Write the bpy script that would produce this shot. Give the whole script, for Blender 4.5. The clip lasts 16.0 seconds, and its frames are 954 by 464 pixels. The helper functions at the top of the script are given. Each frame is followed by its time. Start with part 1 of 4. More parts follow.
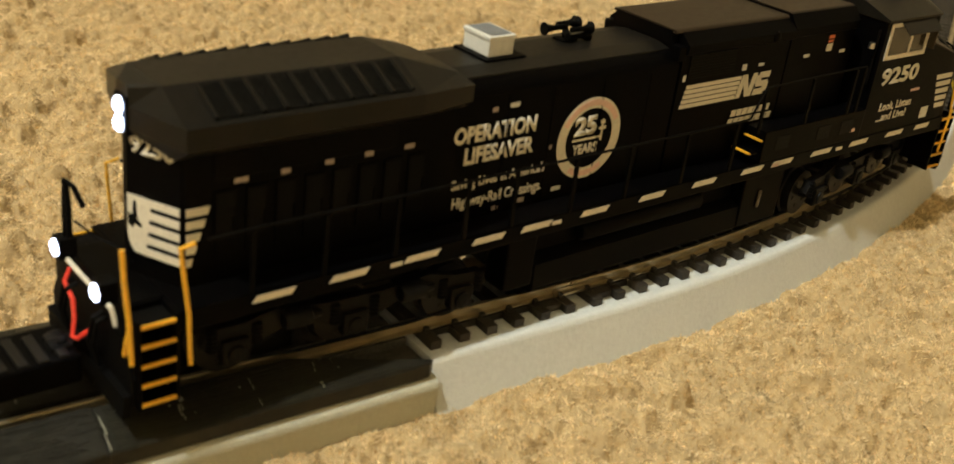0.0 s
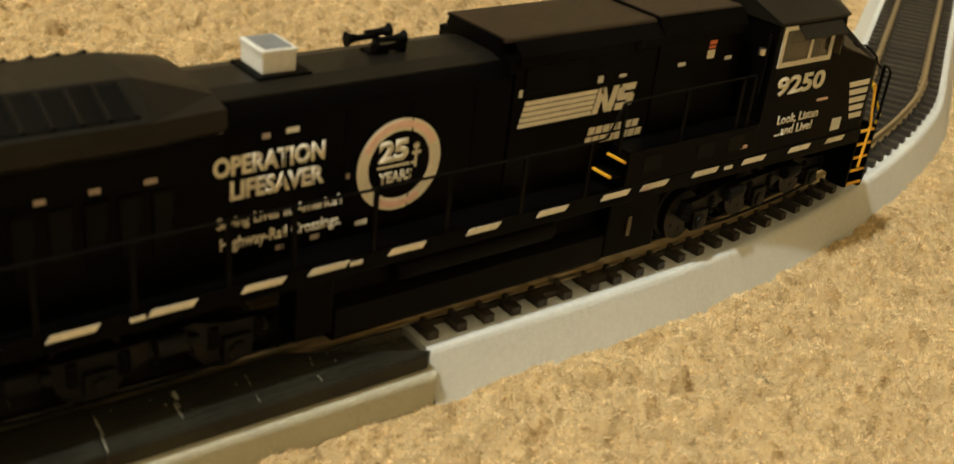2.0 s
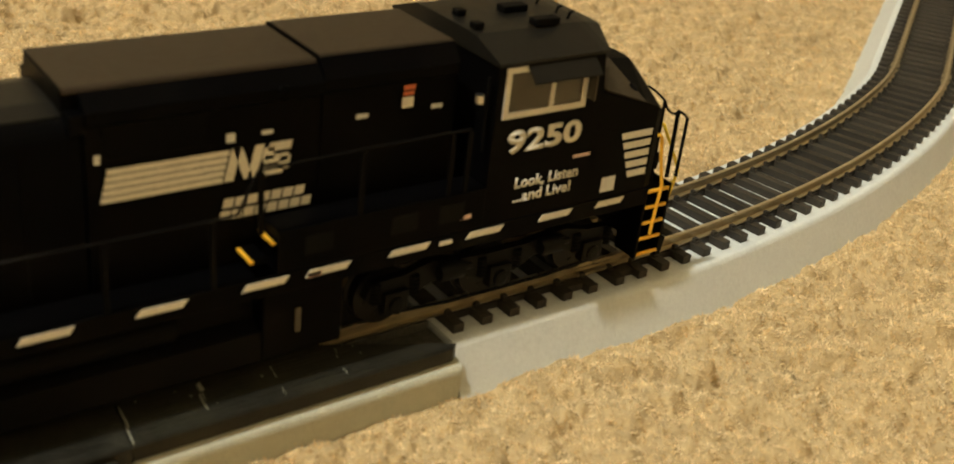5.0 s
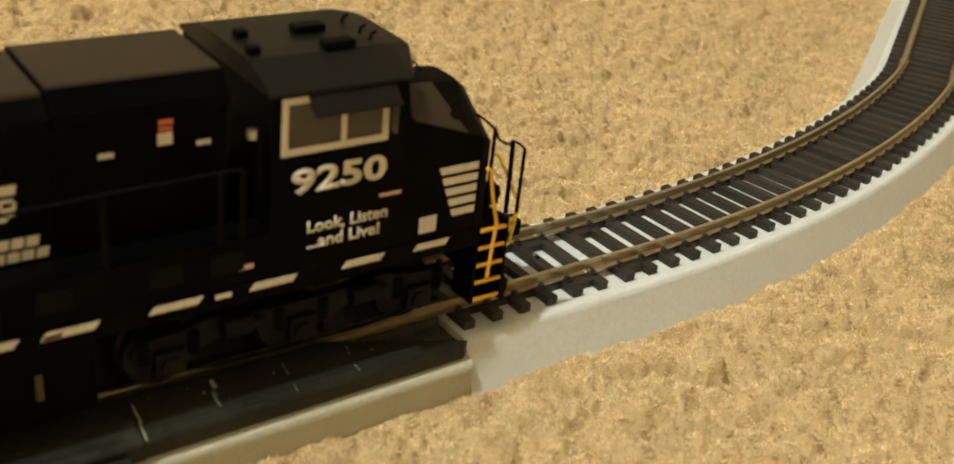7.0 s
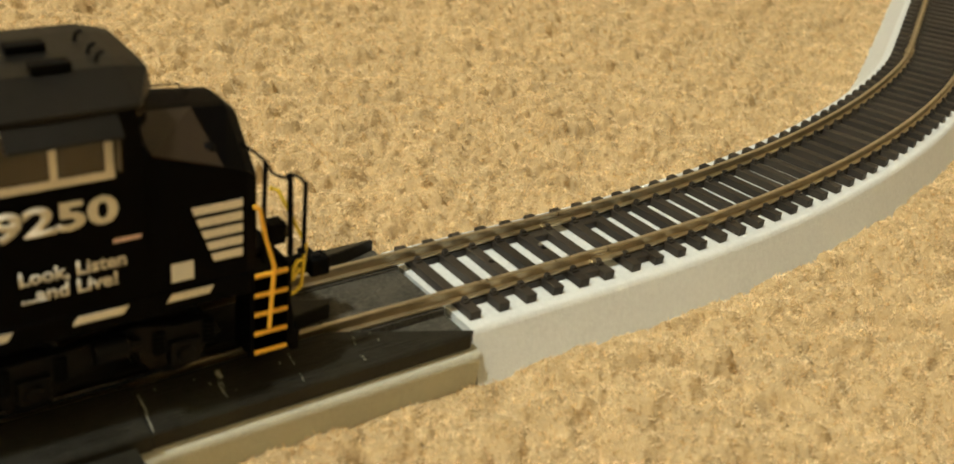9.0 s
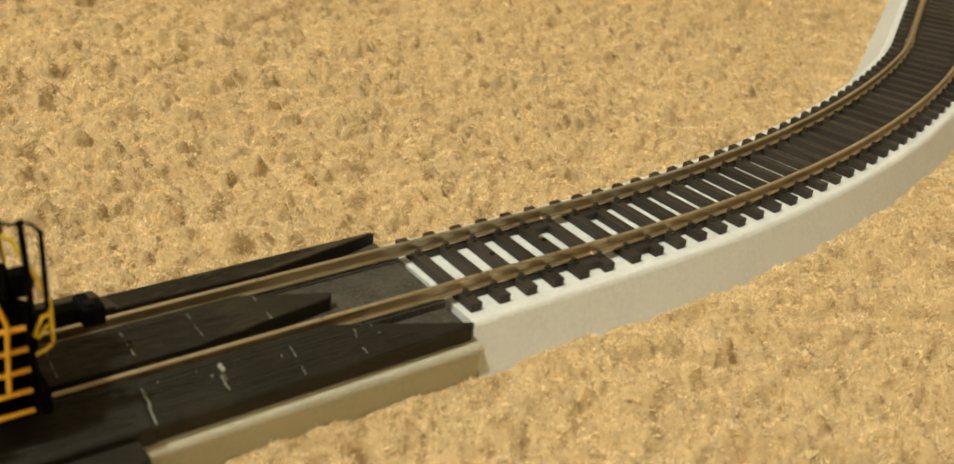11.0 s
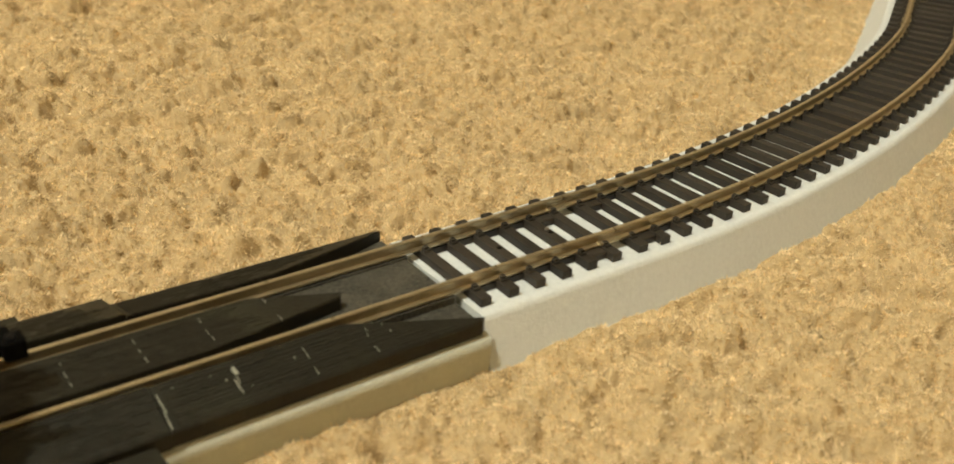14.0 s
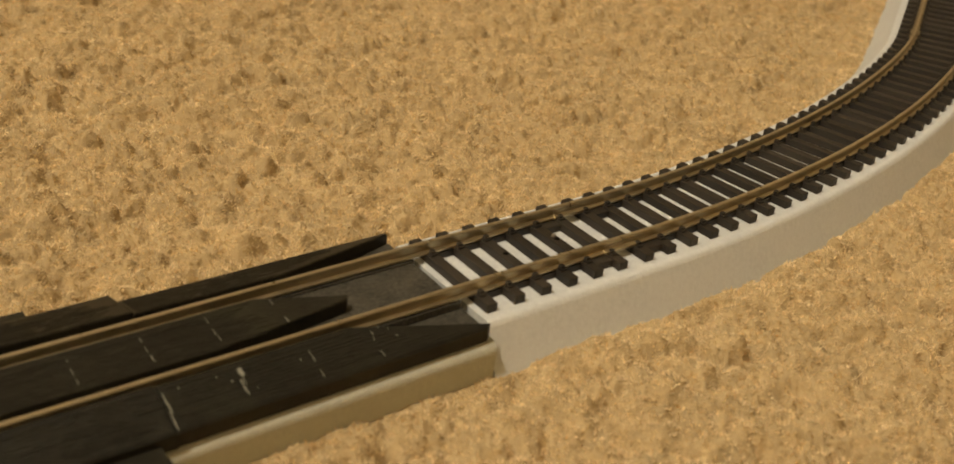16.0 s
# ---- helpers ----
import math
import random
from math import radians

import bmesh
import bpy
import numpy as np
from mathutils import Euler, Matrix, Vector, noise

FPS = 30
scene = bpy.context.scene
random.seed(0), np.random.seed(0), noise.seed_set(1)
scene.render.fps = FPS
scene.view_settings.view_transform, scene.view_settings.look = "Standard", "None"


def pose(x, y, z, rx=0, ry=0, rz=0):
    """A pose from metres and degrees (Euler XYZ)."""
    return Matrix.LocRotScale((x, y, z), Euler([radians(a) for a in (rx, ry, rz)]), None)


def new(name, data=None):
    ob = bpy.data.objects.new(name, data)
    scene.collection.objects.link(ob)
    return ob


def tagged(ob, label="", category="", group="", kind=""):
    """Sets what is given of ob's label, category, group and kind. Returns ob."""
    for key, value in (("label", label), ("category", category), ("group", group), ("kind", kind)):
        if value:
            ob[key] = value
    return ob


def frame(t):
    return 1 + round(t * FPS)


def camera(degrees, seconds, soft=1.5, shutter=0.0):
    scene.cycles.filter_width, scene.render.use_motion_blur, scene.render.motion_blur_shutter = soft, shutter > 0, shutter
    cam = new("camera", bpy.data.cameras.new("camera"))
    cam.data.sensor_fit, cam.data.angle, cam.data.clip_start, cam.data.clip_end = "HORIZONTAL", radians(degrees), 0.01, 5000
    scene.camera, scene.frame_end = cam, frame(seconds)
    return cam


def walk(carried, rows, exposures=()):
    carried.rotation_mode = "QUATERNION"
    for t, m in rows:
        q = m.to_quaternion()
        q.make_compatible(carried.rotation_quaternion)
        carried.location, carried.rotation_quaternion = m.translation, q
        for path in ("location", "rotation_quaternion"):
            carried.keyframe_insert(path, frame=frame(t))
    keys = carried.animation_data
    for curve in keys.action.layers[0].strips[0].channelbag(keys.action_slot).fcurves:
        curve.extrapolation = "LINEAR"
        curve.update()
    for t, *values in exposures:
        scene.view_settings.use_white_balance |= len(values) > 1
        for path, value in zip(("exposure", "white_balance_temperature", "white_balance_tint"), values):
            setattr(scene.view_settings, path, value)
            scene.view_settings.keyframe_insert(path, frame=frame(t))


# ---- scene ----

# ---------------- camera and its way (millimetres, degrees) ----------------
S = 0.001
RH = 13.5            # rail head above the carpet, mm
FOV = 46.0


def cam_pose(x, y, z, yaw, pitch, roll):
    return pose(x * S, y * S, z * S, 90 + pitch, 0, yaw) @ pose(0, 0, 0, 0, 0, roll)


CAM_ROWS = [
    (0.0, -151.62, -168.40, 129.31, -37.88, -26.00, 7.25),
    (0.5, -151.22, -167.39, 130.80, -38.16, -26.30, 6.50),
    (1.0, -151.62, -165.52, 129.96, -39.04, -26.48, 6.64),
    (1.5, -151.36, -165.19, 129.59, -38.50, -26.78, 6.33),
    (2.0, -151.41, -164.93, 129.62, -38.80, -26.95, 6.44),
    (2.5, -151.67, -163.18, 128.49, -39.32, -27.08, 6.60),
    (3.0, -150.55, -164.19, 127.64, -38.30, -27.29, 6.29),
    (3.5, -151.59, -163.16, 127.66, -38.55, -27.37, 6.61),
    (4.0, -152.24, -162.11, 127.91, -38.46, -27.41, 6.85),
    (6.5, -154.03, -160.33, 128.20, -38.39, -27.48, 6.40),
    (7.0, -154.10, -160.38, 128.20, -38.20, -27.63, 6.53),
    (7.5, -154.34, -160.35, 127.84, -39.05, -27.64, 7.03),
    (8.0, -154.04, -160.01, 127.20, -37.90, -27.80, 6.35),
    (8.5, -154.08, -159.23, 126.81, -37.90, -27.83, 6.27),
    (9.0, -154.31, -159.79, 127.03, -38.08, -27.95, 6.28),
    (11.5, -154.66, -160.53, 127.84, -37.85, -28.52, 5.69),
    (12.0, -155.01, -160.26, 127.96, -37.86, -28.58, 4.95),
    (12.5, -154.97, -160.60, 127.72, -39.08, -28.53, 4.78),
    (13.0, -154.25, -161.25, 127.12, -38.22, -28.62, 4.20),
    (13.5, -154.87, -160.33, 127.46, -37.35, -28.74, 3.71),
    (14.0, -155.84, -159.35, 128.07, -38.15, -28.79, 4.13),
    (14.5, -156.56, -158.74, 128.62, -37.74, -28.87, 4.02),
    (15.0, -156.86, -157.50, 129.24, -38.28, -28.91, 5.24),
    (15.5, -158.42, -156.27, 130.37, -39.18, -28.98, 6.11),
    (16.0, -156.99, -157.90, 130.04, -38.21, -29.02, 5.60),
]
EXPOSURES = [(0.0, 0.0, 6500, 10), (4.2, 0.0, 6500, 10), (6.5, 0.0, 6300, 10), (9.0, 0.05, 6300, 10), (11.5, 0.05, 6500, 10), (12.5, 0.05, 6500, 10), (14.4, 0.0, 6500, 10), (14.9, -0.42, 7500, 20), (16.0, -0.5, 7500, 20)]
cam = camera(FOV, 16.0, soft=1.6)
cam.data.dof.use_dof, cam.data.dof.focus_distance, cam.data.dof.aperture_fstop = True, 0.285, 26.0
walk(cam, [(r[0], cam_pose(*r[1:])) for r in CAM_ROWS], EXPOSURES)

# ---------------- light: one warm ceiling lamp in a closed room ----------------
world = bpy.data.worlds.new("room_dark")
world.use_nodes = True
world.node_tree.nodes["Background"].inputs[0].default_value = (0.02, 0.018, 0.015, 1)
world.node_tree.nodes["Background"].inputs[1].default_value = 0.1
scene.world = world
LAMP_AT = (-1.16, -0.07, 2.34)
bulb = bpy.data.lights.new("ceiling_bulb", "POINT")
bulb.energy = 196
bulb.color = (0.97, 1.0, 0.90)
bulb.shadow_soft_size = 0.04
lamp_ob = new("ceiling_bulb", bulb)
lamp_ob.location = LAMP_AT


# ---------------- materials ----------------
def mat(name, color, rough=0.5, metal=0.0, vary=0.12, scale=400.0, bump=0.0, bump_scale=2000.0, tint=None, island=False,
        rnd=0.0, spec=0.5, emit=0.0, emit_color=None, stain=0.0, stain_color=(0.3, 0.3, 0.3), stain_scale=120.0):
    """A procedural surface: base colour varied at two scales, stains, grain and fine relief (scales per metre)."""
    m = bpy.data.materials.new(name)
    m.use_nodes = True
    nt = m.node_tree
    b = nt.nodes["Principled BSDF"]
    tc = nt.nodes.new("ShaderNodeTexCoord")

    def noise_tex(sc, detail=3.0):
        n = nt.nodes.new("ShaderNodeTexNoise")
        n.inputs["Scale"].default_value = sc
        n.inputs["Detail"].default_value = detail
        nt.links.new(tc.outputs["Object"], n.inputs["Vector"])
        return n

    def mix(fac, a, bcol, kind="MIX"):
        x = nt.nodes.new("ShaderNodeMix")
        x.data_type, x.blend_type = "RGBA", kind
        for sock, val in ((0, fac), (6, a), (7, bcol)):
            if hasattr(val, "is_linked"):
                nt.links.new(val, x.inputs[sock])
            else:
                x.inputs[sock].default_value = val if sock == 0 else (*val[:3], 1)
        return x.outputs[2]

    def ramp(src, lo, hi):
        r = nt.nodes.new("ShaderNodeMapRange")
        r.inputs[1].default_value, r.inputs[2].default_value = lo, hi
        nt.links.new(src, r.inputs[0])
        return r.outputs[0]

    dark = [c * (1 - vary) for c in color]
    lite = [min(1, c * (1 + vary)) for c in color] if tint is None else tint
    n1, n2 = noise_tex(scale), noise_tex(scale * 0.13)
    col = mix(ramp(n1.outputs[0], 0.3, 0.7), dark, lite)
    col = mix(ramp(n2.outputs[0], 0.35, 0.65), col, mix(0.5, col, lite))
    if stain:
        s = noise_tex(stain_scale, 6.0)
        fac = nt.nodes.new("ShaderNodeMath")
        fac.operation = "MULTIPLY"
        fac.inputs[1].default_value = stain
        nt.links.new(ramp(s.outputs[0], 0.55, 0.75), fac.inputs[0])
        col = mix(fac.outputs[0], col, stain_color)
    if rnd:
        src = nt.nodes.new("ShaderNodeNewGeometry").outputs["Random Per Island"] if island else nt.nodes.new("ShaderNodeObjectInfo").outputs["Random"]
        hsv = nt.nodes.new("ShaderNodeHueSaturation")
        r = nt.nodes.new("ShaderNodeMapRange")
        r.inputs[3].default_value, r.inputs[4].default_value = 1 - rnd, 1 + rnd
        nt.links.new(src, r.inputs[0])
        nt.links.new(r.outputs[0], hsv.inputs["Value"])
        nt.links.new(col, hsv.inputs["Color"])
        col = hsv.outputs[0]
    nt.links.new(col, b.inputs["Base Color"])
    rr = nt.nodes.new("ShaderNodeMapRange")
    rr.inputs[3].default_value, rr.inputs[4].default_value = max(0.02, rough - 0.08), min(1, rough + 0.08)
    nt.links.new(n1.outputs[0], rr.inputs[0])
    nt.links.new(rr.outputs[0], b.inputs["Roughness"])
    b.inputs["Metallic"].default_value = metal
    b.inputs["Specular IOR Level"].default_value = spec
    if bump:
        bn = noise_tex(bump_scale, 4.0)
        bp = nt.nodes.new("ShaderNodeBump")
        bp.inputs["Strength"].default_value = 1.0
        bp.inputs["Distance"].default_value = bump
        nt.links.new(bn.outputs[0], bp.inputs["Height"])
        nt.links.new(bp.outputs[0], b.inputs["Normal"])
    if emit:
        b.inputs["Emission Color"].default_value = (*(emit_color or color), 1)
        b.inputs["Emission Strength"].default_value = emit
    return m


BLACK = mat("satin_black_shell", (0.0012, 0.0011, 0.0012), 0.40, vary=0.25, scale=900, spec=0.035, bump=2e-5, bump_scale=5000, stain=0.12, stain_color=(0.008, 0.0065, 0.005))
# for up-facing parts: ceiling reflection painted into the black, with blotchy stains
BROWN_SHEEN = mat("black_with_brown_sheen", (0.021, 0.0135, 0.0080), 0.40, vary=0.25, scale=700, spec=0.24, bump=3e-5, bump_scale=4000, stain=0.3, stain_color=(0.030, 0.021, 0.014))
BLACK_SHEEN = mat("black_with_painted_sheen", (0.0070, 0.0062, 0.0050), 0.40, vary=0.25, scale=700, spec=0.19, bump=3e-5, bump_scale=4000, stain=0.3, stain_color=(0.018, 0.0145, 0.011))
UNDER = mat("matt_black_running_gear", (0.0026, 0.0024, 0.0023), 0.55, vary=0.3, scale=900, spec=0.05, bump=6e-5, bump_scale=3000)
GRILLE = mat("black_grille", (0.0018, 0.0018, 0.0018), 0.5, vary=0.3, scale=1500, spec=0.08, bump=5e-5, bump_scale=6000)
WHITE = mat("white_lettering", (0.68, 0.64, 0.55), 0.5, vary=0.12, scale=1500, stain=0.15, stain_color=(0.5, 0.45, 0.38))
PINK = mat("faded_pink_print", (0.72, 0.50, 0.44), 0.5, vary=0.15, scale=1500)
ORANGE = mat("orange_red_sticker", (0.65, 0.16, 0.06), 0.5, vary=0.15, scale=1500)
YELLOW = mat("yellow_safety_paint", (0.80, 0.42, 0.03), 0.45, vary=0.12, scale=1500)
LEMON = mat("lemon_yellow_paint", (0.85, 0.62, 0.04), 0.45, vary=0.12, scale=1500)
TRUCK = mat("dark_grey_cast_truck", (0.0034, 0.0032, 0.0034), 0.45, vary=0.35, scale=900, spec=0.11, bump=6e-5, bump_scale=3000)
RED = mat("red_wire_insulation", (0.75, 0.05, 0.03), 0.4, vary=0.1, scale=1500)
SILVER = mat("silver_grey_paint", (0.66, 0.66, 0.64), 0.4, vary=0.08, scale=900, stain=0.2, stain_color=(0.4, 0.38, 0.34))
SCREEN = mat("dark_grey_mesh_screen", (0.16, 0.17, 0.18), 0.5, vary=0.4, scale=3000, bump=5e-5, bump_scale=6000)
GLASS = mat("smoky_window_glazing", (0.045, 0.034, 0.020), 0.12, vary=0.2, scale=200, spec=0.6)
FRAME = mat("bare_window_frame", (0.62, 0.57, 0.48), 0.4, vary=0.1, scale=1200)
CHROME = mat("bright_metal_fitting", (0.6, 0.58, 0.55), 0.3, 1.0, vary=0.1, scale=1000)
WHEEL = mat("blackened_metal_wheel", (0.010, 0.009, 0.008), 0.45, 0.6, vary=0.2, scale=1000)
LED = mat("cold_white_led", (0.8, 0.88, 1.0), 0.3, emit=9.0, emit_color=(0.60, 0.70, 1.0))
RAIL = mat("nickel_silver_rail", (0.46, 0.39, 0.26), 0.36, 0.9, vary=0.15, scale=300, stain=0.35, stain_color=(0.20, 0.15, 0.09), bump=1e-5, bump_scale=3000)
RAIL_HEAD = mat("polished_rail_head", (0.66, 0.60, 0.47), 0.3, 0.95, vary=0.1, scale=300, stain=0.2, stain_color=(0.4, 0.34, 0.24))
TIE = mat("black_plastic_tie", (0.027, 0.022, 0.0165), 0.5, vary=0.25, scale=1500, spec=0.35, bump=5e-5, bump_scale=2500, rnd=0.25)
PAD = mat("black_moulded_plastic", (0.0140, 0.0126, 0.0088), 0.42, vary=0.35, scale=500, spec=0.24, bump=8e-5, bump_scale=1500, stain=0.5, stain_color=(0.034, 0.032, 0.019), stain_scale=90)
PAD_BASE = mat("granular_black_plastic", (0.042, 0.038, 0.029), 0.55, vary=0.8, scale=1300, bump=3.5e-4, bump_scale=1100)
SCRATCH = mat("whitish_scuff", (0.26, 0.25, 0.20), 0.6, vary=0.4, scale=2500)
FOAM = mat("pale_grey_foam", (0.60, 0.615, 0.60), 0.7, vary=0.07, scale=900, bump=1.5e-4, bump_scale=1700, stain=0.15, stain_color=(0.52, 0.51, 0.47))
# same foam with the olive shade below the rerailer put into its colour
FOAM_SHADE = mat("grey_foam_painted_shade", (0.475, 0.472, 0.39), 0.7, vary=0.07, scale=900, bump=1.5e-4, bump_scale=1700, stain=0.15, stain_color=(0.48, 0.45, 0.33))
PLATE = mat("dull_pinkish_plate", (0.34, 0.27, 0.24), 0.5, vary=0.2, scale=1500)
CARPET = mat("tan_carpet_backing", (0.445, 0.328, 0.178), 0.95, vary=0.2, scale=250, spec=0.03, bump=4e-4, bump_scale=700)
PILE = mat("tan_carpet_yarn", (0.80, 0.60, 0.325), 0.85, vary=0.10, scale=150, spec=0.15, rnd=0.20, island=True, tint=(0.97, 0.82, 0.55))
def let_through(m, share):
    nt = m.node_tree
    b, out = nt.nodes["Principled BSDF"], nt.nodes["Material Output"]
    tr, mx = nt.nodes.new("ShaderNodeBsdfTranslucent"), nt.nodes.new("ShaderNodeMixShader")
    deep = nt.nodes.new("ShaderNodeGamma")
    deep.inputs["Gamma"].default_value = 1.25
    nt.links.new(b.inputs["Base Color"].links[0].from_socket, deep.inputs["Color"])
    nt.links.new(deep.outputs[0], tr.inputs["Color"])
    mx.inputs[0].default_value = share
    nt.links.new(b.outputs[0], mx.inputs[1])
    nt.links.new(tr.outputs[0], mx.inputs[2])
    nt.links.new(mx.outputs[0], out.inputs["Surface"])


let_through(PILE, 0.36)
# tan tones picked to dim and yellow the light bounced indoors
PLASTER = mat("tan_wall_bounce_tone", (0.44, 0.36, 0.225), 0.85, vary=0.04, scale=6, bump=2e-4, bump_scale=200)
CEIL = mat("tan_ceiling_bounce_tone", (0.42, 0.37, 0.27), 0.9, vary=0.03, scale=6, bump=3e-4, bump_scale=150)


# ---------------- mesh helpers (all lengths in millimetres) ----------------
def quad_prism(bm, prof, axis, a, b):
    """A polygon in the two other axes, drawn out along axis (0 x, 1 y, 2 z) from a to b."""
    def at(u, v, w):
        return {0: (w, u, v), 1: (u, w, v), 2: (u, v, w)}[axis]
    lo = [bm.verts.new(at(u, v, a)) for u, v in prof]
    hi = [bm.verts.new(at(u, v, b)) for u, v in prof]
    n = len(prof)
    made = [bm.faces.new(lo), bm.faces.new(hi[::-1])]
    for i in range(n):
        made.append(bm.faces.new((lo[i], hi[i], hi[(i + 1) % n], lo[(i + 1) % n])))
    return made


def box(bm, x0, x1, y0, y1, z0, z1, bev=0.0):
    faces = quad_prism(bm, [(x0, y0), (x1, y0), (x1, y1), (x0, y1)], 2, z0, z1)
    if bev:
        edges = list({e for f in faces for e in f.edges})
        bmesh.ops.bevel(bm, geom=edges, offset=bev, segments=2, affect="EDGES", profile=0.6)


def rod(bm, pts, r, seg=7):
    """A round bar through the points."""
    pts = [Vector(p) for p in pts]
    rings = []
    for i, p in enumerate(pts):
        d = (pts[min(i + 1, len(pts) - 1)] - pts[max(i - 1, 0)]).normalized()
        u = d.orthogonal().normalized()
        w = d.cross(u)
        if rings:
            u = (prev - d * prev.dot(d)).normalized()
            w = d.cross(u)
        prev = u
        rings.append([bm.verts.new(p + (u * math.cos(2 * math.pi * k / seg) + w * math.sin(2 * math.pi * k / seg)) * r) for k in range(seg)])
    for a, b in zip(rings, rings[1:]):
        for k in range(seg):
            bm.faces.new((a[k], a[(k + 1) % seg], b[(k + 1) % seg], b[k]))
    bm.faces.new(rings[0][::-1])
    bm.faces.new(rings[-1])


def turned(bm, prof, origin, axis, seg=20):
    """A solid of revolution: prof is (along, radius) pairs, turned about axis through origin."""
    o, ax = Vector(origin), Vector(axis).normalized()
    u = ax.orthogonal().normalized()
    w = ax.cross(u)
    rings = [[bm.verts.new(o + ax * a + (u * math.cos(2 * math.pi * k / seg) + w * math.sin(2 * math.pi * k / seg)) * r) for k in range(seg)] for a, r in prof]
    for a, b in zip(rings, rings[1:]):
        for k in range(seg):
            bm.faces.new((a[k], a[(k + 1) % seg], b[(k + 1) % seg], b[k]))
    bm.faces.new(rings[0][::-1])
    bm.faces.new(rings[-1])


ZK = [1.0]           # upright scale of the thing being built


def cab_shift(x):
    """The cab stands a little further forward than the plan drawing has it."""
    if ZK[0] == 1.0:
        return x
    return x + 1.4 * min(1.0, max(0.0, (x - 40) / 30)) * min(1.0, max(0.0, (113 - x) / 14))


def mesh_of(name, bm, material, smooth=False):
    bmesh.ops.recalc_face_normals(bm, faces=bm.faces)
    bmesh.ops.scale(bm, vec=(S, S, S * ZK[0]), verts=bm.verts)
    if ZK[0] != 1.0 and name not in ('truck', 'side_frame', 'journal_box', 'coil_spring', 'brake_cylinder', 'brake_rod'):
        for v in bm.verts:
            v.co.x = cab_shift(v.co.x / S) * S
    me = bpy.data.meshes.new(name)
    bm.to_mesh(me)
    bm.free()
    me.materials.append(material)
    if smooth:
        me.shade_smooth()
        me.set_sharp_from_angle(angle=radians(40))
    return me


def part(name, bm, material, parent, label="", smooth=False):
    ob = new(name, mesh_of(name, bm, material, smooth))
    ob.parent = parent
    return tagged(ob, label) if label else ob


def boxes(*rows, bev=0.0):
    bm = bmesh.new()
    for r in rows:
        box(bm, *r, bev=bev)
    return bm


def thing(name, label, category, group="", kind=""):
    ob = new(name)
    ob.empty_display_size = 0.01
    return tagged(ob, label, category, group, kind)


def lettering(name, body, parent, x, z, y, width, height, material=None, bold=0.02, shear=0.0, label="", turn=90, spin=0):
    """Raised lettering on an upright face: x, z its lower left corner, fitted to width and height. turn 90 faces -y, spin turns it about z."""
    cu = bpy.data.curves.new(name, "FONT")
    cu.body, cu.size, cu.extrude, cu.offset, cu.shear = body, 1.0, 0.0, bold, shear
    cu.resolution_u = 3
    ob = new("letter_source", cu)
    me = bpy.data.meshes.new_from_object(ob.evaluated_get(bpy.context.evaluated_depsgraph_get()))
    bpy.data.objects.remove(ob)
    bpy.data.curves.remove(cu)
    co = np.array([v.co[:] for v in me.vertices])
    lo, hi = co.min(0), co.max(0)
    for v in me.vertices:
        u = (v.co.x - lo[0]) / (hi[0] - lo[0]) * width
        w = (v.co.y - lo[1]) / (hi[1] - lo[1]) * height
        v.co = (u * S, 0, w * S * ZK[0])
    bm = bmesh.new()
    bm.from_mesh(me)
    ext = bmesh.ops.extrude_face_region(bm, geom=list(bm.faces))
    bmesh.ops.translate(bm, vec=(0, -0.08 * S, 0), verts=[g for g in ext["geom"] if isinstance(g, bmesh.types.BMVert)])
    bmesh.ops.recalc_face_normals(bm, faces=bm.faces)
    bm.to_mesh(me)
    bm.free()
    me.name = name
    me.materials.clear()
    me.materials.append(material or WHITE)
    ob = new(name, me)
    ob.parent = parent
    ob.matrix_basis = pose(cab_shift(x) * S, y * S, z * S * ZK[0], 0, 0, spin)
    return tagged(ob, label) if label else ob


# ---------------- the line of the track ----------------
R = 457.2


S1, S2, A2 = 185.0, 213.0, math.radians(31.0)      # the arc tightens towards the second joint, then the line runs straight
A1 = S1 / R
R2 = (S2 - S1) / (A2 - A1)
C2 = (R * math.sin(A1) - R2 * math.sin(A1), R - R * math.cos(A1) + R2 * math.cos(A1))
P2 = (C2[0] + R2 * math.sin(A2), C2[1] - R2 * math.cos(A2))


def track_at(s, off=0.0):
    """Plan point and heading at s mm past the joint, off mm to the left."""
    if s < 0:
        return s, off, 0.0
    if s <= S1:
        a = s / R
        return (R - off) * math.sin(a), R - (R - off) * math.cos(a), a
    if s <= S2:
        a = A1 + (s - S1) / R2
        return C2[0] + (R2 - off) * math.sin(a), C2[1] - (R2 - off) * math.cos(a), a
    d = s - S2
    return P2[0] + d * math.cos(A2) - off * math.sin(A2), P2[1] + d * math.sin(A2) + off * math.cos(A2), A2


def track_off(x, y):
    """How far plan points lie to the left of the track's middle, mm (arrays)."""
    a1 = np.arctan2(x, R - y)
    a2 = np.arctan2(x - C2[0], C2[1] - y)
    line = -(x - P2[0]) * math.sin(A2) + (y - P2[1]) * math.cos(A2)
    bend = np.where(a2 <= A2, R2 - np.hypot(x - C2[0], y - C2[1]), line)
    return np.where(x < 0, y, np.where(a1 <= A1, R - np.hypot(x, R - y), bend))


